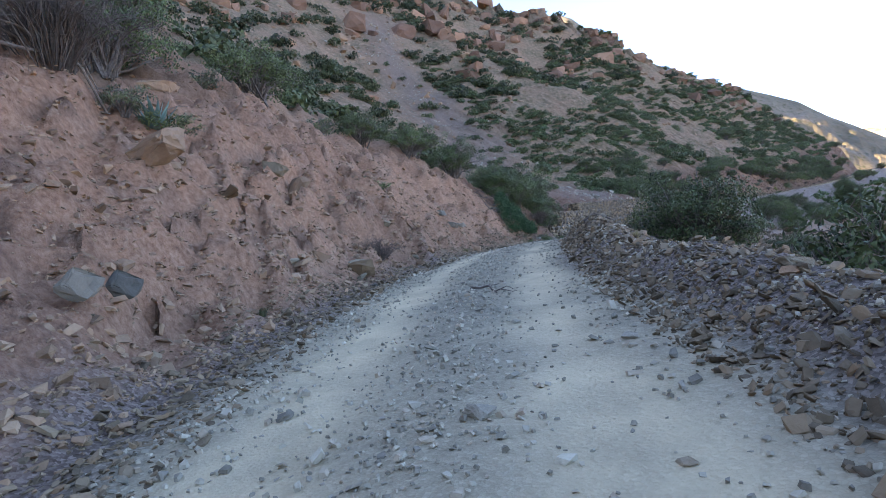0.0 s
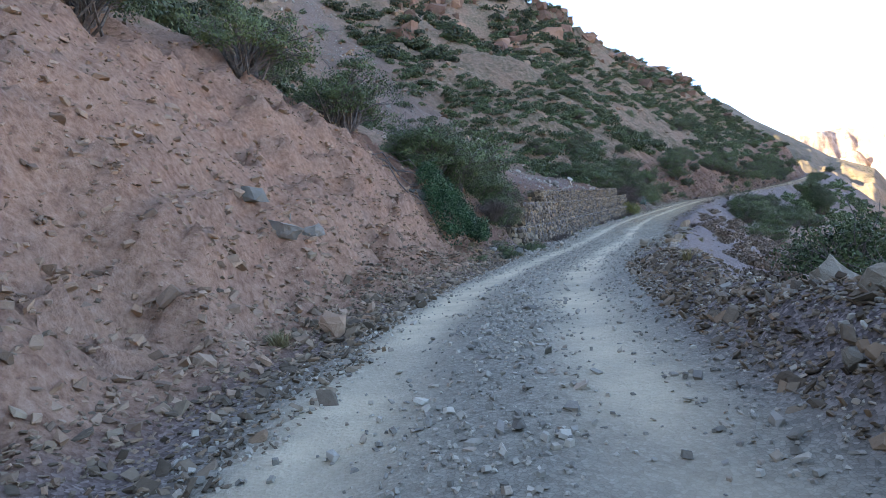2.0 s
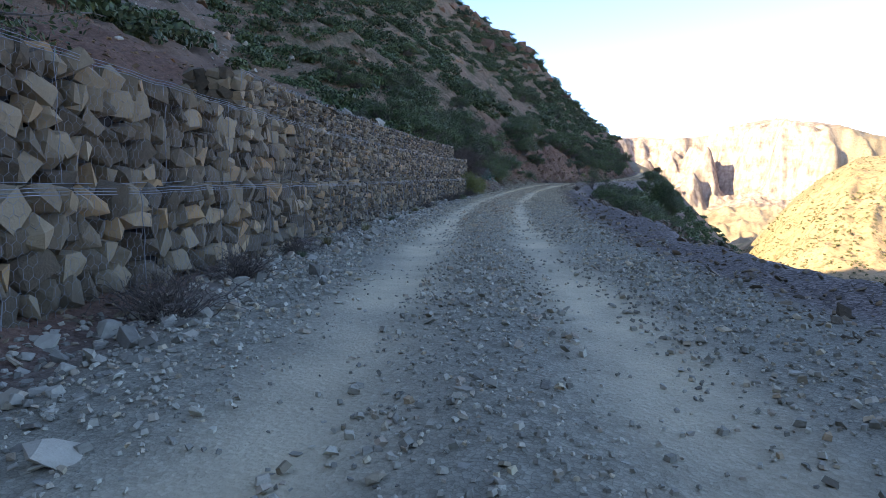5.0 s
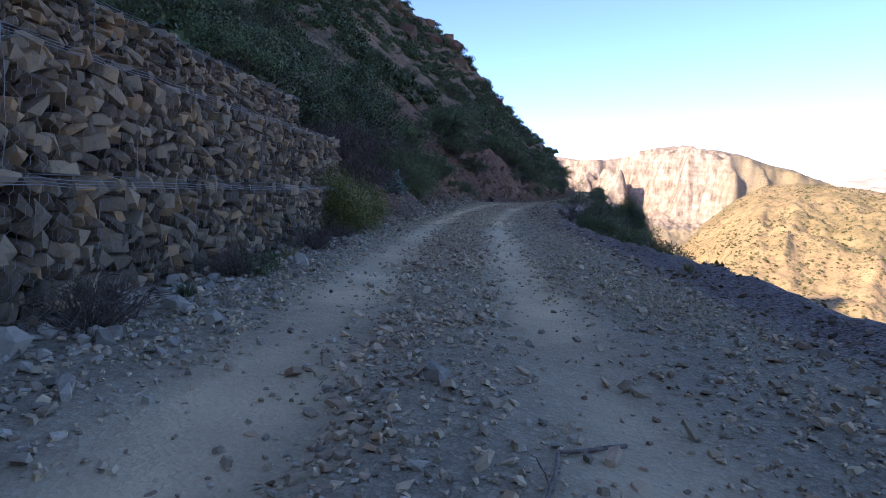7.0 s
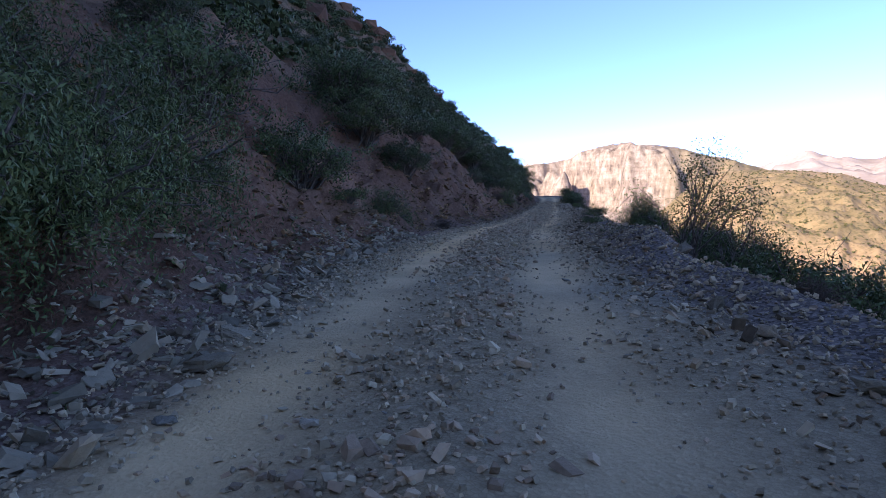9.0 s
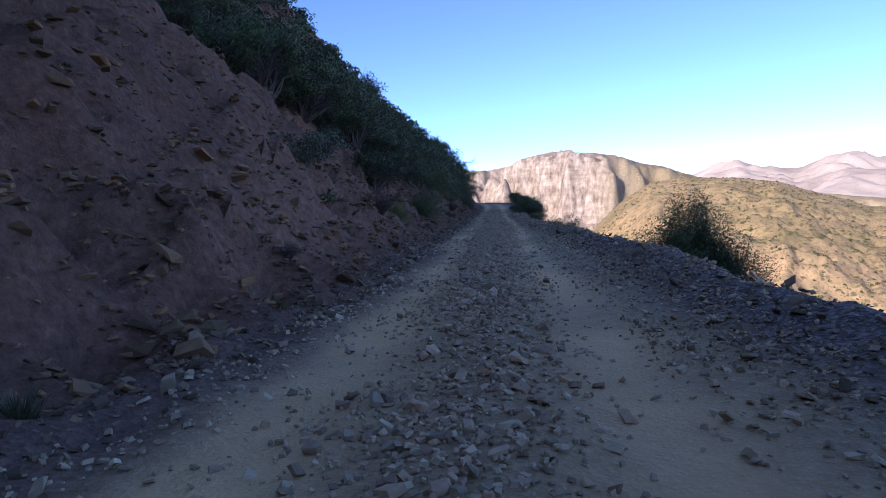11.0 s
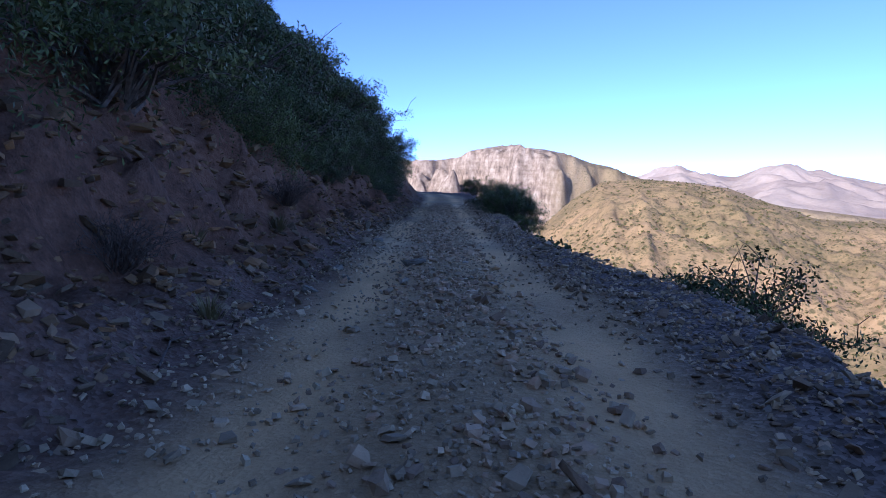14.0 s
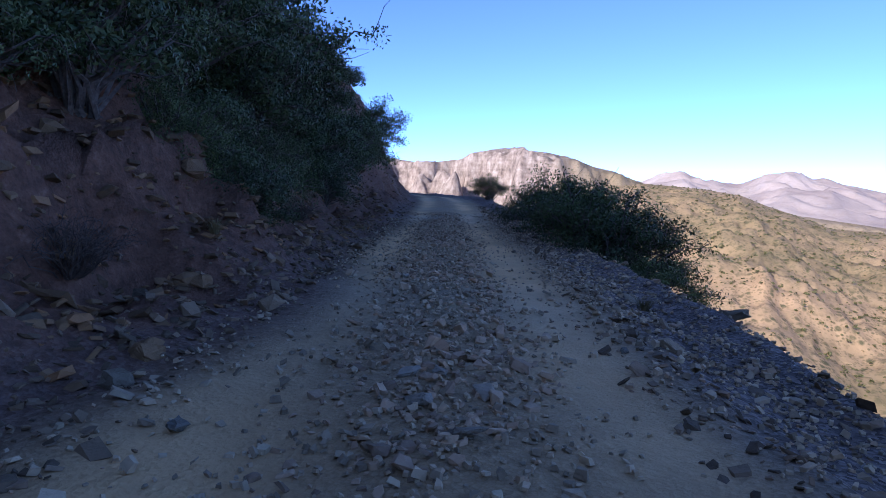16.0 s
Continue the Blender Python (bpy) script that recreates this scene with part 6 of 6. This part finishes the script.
# ---------------------------------------------------------------- creeper, aloe, logs, roots and sticks
def build_creeper():
    """A broad-leaved creeper hanging over the bank, its leaves in a thick mat on the slope."""
    r = np.random.default_rng(81)
    n = 30000
    s = 43.0 + 2.5 * r.uniform(-1, 1, n)
    t = r.uniform(1.0, 3.3, n)
    shape = ((s - 43.0) / 2.3) ** 2 + ((t - 2.0) / 1.0) ** 2 + 0.35 * fbm(s, t, 0.8, 3, 90)
    s, t = s[shape < 1], t[shape < 1]
    d = keyed(s, FOOT) + t
    x, y = on_road(s, d)
    z = land(x, y)[0] + 0.12 + 0.45 * np.clip(0.6 + fbm(s, t, 0.9, 3, 92), 0, 1.4) * r.uniform(0.5, 1.0, len(s))
    out = 0.5 * r.uniform(0, 1, len(s))
    x = x - out * np.interp(s, S_LINE, LEFT[:, 0])
    y = y - out * np.interp(s, S_LINE, LEFT[:, 1])
    bx, by = (float(v) for v in on_road(43.2, float(keyed(43.2, FOOT)) + 1.0))
    bz = z_at(bx, by)
    root = tagged(new("creeper"), "thick green creeper hanging down the earth bank", "creeper")
    root.location = (bx, by, bz)
    p = np.stack([x - bx, y - by, z - bz], 1)
    child(new("foliage", mesh_of("foliage", *leaves(p, 0.075, 0.055, r, 0.5), M_IVY)), root)
    lines, radii = [], []
    for i in range(26):
        ss = 43.2 + r.uniform(-1.5, 1.5)
        tt = np.linspace(3.0, 1.3, 8)
        xx, yy = on_road(np.full(8, ss) + 0.1 * r.normal(size=8), keyed(ss, FOOT) + tt)
        lines.append(np.stack([xx - bx, yy - by, land(xx, yy)[0] + 0.1 - bz], 1))
        radii.append(np.linspace(0.014, 0.004, 8))
    child(new("vine", mesh_of("vine", *tubes(lines, radii), M_BARK)), root)


def aloe(s, d, size, seed):
    """A rosette of thick pointed leaves."""
    r = np.random.default_rng(seed)
    root = new("aloe")
    for i in range(26):
        a, up = i * 2.4 + r.normal(0, 0.1), 0.25 + 1.1 * (i / 26)
        k = 7
        t = np.linspace(0, 1, k)
        reach = size * r.uniform(0.8, 1.1)
        h = np.array([math.cos(a), math.sin(a), 0])
        p = h * (reach * math.cos(up) * t)[:, None] + np.array([0, 0, 1]) * (reach * (math.sin(up) * t + 0.18 * t * t))[:, None]
        side = np.array([-math.sin(a), math.cos(a), 0])
        w = size * 0.14 * np.array([0.9, 1.0, 0.95, 0.8, 0.58, 0.3, 0.02])
        th = size * 0.03 * (1 - t) + 0.002
        nrm = np.cross(side, h * math.cos(up) + np.array([0, 0, math.sin(up)]))
        ring = np.stack([p - side * w[:, None] + nrm * 0.0, p - nrm * -th[:, None], p + side * w[:, None], p + nrm * -th[:, None]], 1)
        v = ring.reshape(-1, 3)
        ii = np.arange(k * 4).reshape(k, 4)
        jj = np.roll(ii, -1, 1)
        f = np.stack([ii[:-1], jj[:-1], jj[1:], ii[1:]], -1).reshape(-1, 4)
        child(new("leaf", mesh_of("leaf", v, f, M_ALOE)), root)
    root.matrix_world = stand(root, s, d, 1.0, 0.0, 0.02)
    return tagged(root, "blue-green aloe rosette growing from the bank", "aloe", "aloes on the bank")


def stick(name, label, pts, rad, mat=None, category="branch", twigs=0, seed=0):
    """A branch lying along places (along the road, left, height over ground)."""
    r = np.random.default_rng(seed + 40)
    p = np.array(pts, float)
    t = np.linspace(0, len(p) - 1, len(p) * 4 - 3)
    q = np.stack([np.interp(t, np.arange(len(p)), p[:, i]) for i in range(3)], 1)
    x, y = on_road(q[:, 0], q[:, 1])
    w = np.stack([x, y, land(x, y)[0] + q[:, 2] + rad * 0.7], 1)
    w[1:-1] += r.normal(0, rad * 0.5, (len(w) - 2, 3))
    base = w.mean(0)
    lines, radii = [w - base], [np.linspace(rad, rad * 0.45, len(w))]
    for _ in range(twigs):
        k = int(r.integers(len(w) // 3, len(w)))
        e = w[k] - base + r.normal(0, 1, 3) * [rad * 14, rad * 14, rad * 5]
        e[2] = max(e[2], w[k][2] - base[2])
        lines.append(bend(w[k] - base, e, 5, r, 0.02))
        radii.append(np.linspace(rad * 0.5, rad * 0.12, 5))
    ob = new(name, mesh_of(name, *tubes(lines, radii, 6), mat or M_DRY))
    ob.location = base
    return tagged(ob, label, category)


build_creeper()
for s_, d_, z_, k_ in ((13.0, 7.0, 0.6, 4),):
    aloe(s_, d_, z_, k_)
M_LOG = bark_material("bleached_wood", (0.09, 0.07, 0.055), (0.26, 0.21, 0.165))
stick("log", "weathered grey log lying at the foot of the bank", [(98.2, 4.5, 0.0), (98.6, 4.0, 0.06), (99.0, 3.5, 0.03), (99.5, 3.2, 0.0)], 0.10, M_LOG, "log", 0, 1)
stick("root", "pale root winding down the earth bank", [(103.3, 3.5, 0.05), (102.7, 3.2, 0.04), (102.2, 3.1, 0.02), (101.8, 3.0, 0.05), (101.4, 2.9, 0.02)], 0.02, M_LOG, "root", 2, 60)
stick("branch", "dry forked branch lying on the road", [(10.2, 0.55, 0.0), (10.0, 0.25, 0.01), (9.3, 0.12, 0.0)], 0.02, None, "branch", 4, 2)
stick("branch", "dry stick lying on the gravel", [(18.6, 0.1, 0.0), (18.3, 0.22, 0.0), (17.9, 0.2, 0.0)], 0.008, M_LOG, "branch", 2, 3)
stick("branch", "long pale stick lying across the gravel", [(81.2, -0.75, 0.0), (81.0, -0.4, 0.01), (80.2, -0.2, 0.0)], 0.012, M_LOG, "branch", 1, 9)
stick("branch", "pale broken branch on the rubble", [(3.6, -2.3, 0.05), (2.8, -1.9, 0.02)], 0.025, M_LOG, "branch", 1, 4)
stick("branch", "pale broken branch on the rubble", [(19.0, -2.0, 0.05), (19.2, -3.3, 0.12)], 0.03, M_BARK, "branch", 3, 5)
stick("branch", "dry twigs scattered on the gravel", [(96.3, 0.4, 0.0), (95.5, 0.2, 0.0)], 0.012, M_LOG, "branch", 6, 6)
stick("branch", "dead branch hanging over the bank's top", [(10.0, 8.2, 0.3), (11.5, 7.8, 0.4), (13.0, 7.3, 0.3), (14.0, 6.9, 0.1)], 0.04, M_LOG, "branch", 14, 7)
stick("branch", "dead branch hanging over the bank's top", [(9.0, 8.4, 0.6), (10.8, 8.0, 0.7), (12.2, 7.6, 0.5)], 0.03, M_LOG, "branch", 12, 8)
for i_, (a_, b_) in enumerate((((41.0, 7.4), (42.6, 4.6)), ((42.5, 7.8), (43.6, 5.0)), ((39.0, 7.0), (41.6, 5.6)), ((44.0, 6.8), (44.2, 3.9)), ((40.0, 6.2), (41.0, 4.4)))):
    stick("root", "bare root hanging down the cut bank", [(*a_, 0.1), ((a_[0] + b_[0]) / 2 + 0.2, (a_[1] + b_[1]) / 2, 0.3), (*b_, 0.1)], 0.03, M_BARK, "root", 7, 10 + i_)
stick("stake", "short dark stake standing by the log", [(97.3, 3.9, 0.0), (97.32, 3.88, 0.35), (97.3, 3.9, 0.7)], 0.03, M_BARK, "stake", 0, 20)
for i_, (s_, d_) in enumerate(((160.6, 1.7), (161.4, 1.9), (164.0, 1.6), (150.6, 1.9), (145.6, 1.8), (103.4, 2.4), (36.5, 2.4), (37.3, 2.7), (35.6, 2.3), (38.6, 2.5), (139.5, 2.0), (141.5, 2.1), (155.5, 2.0), (158.0, 1.8), (168.5, 1.9))):
    stick("branch", "thin dry stick among the rubble", [(s_, d_, 0.02), (s_ + 0.5, d_ + 0.15, 0.06), (s_ + 1.0, d_ - 0.1, 0.03)], 0.01, M_DRY, "branch", 3, 30 + i_)
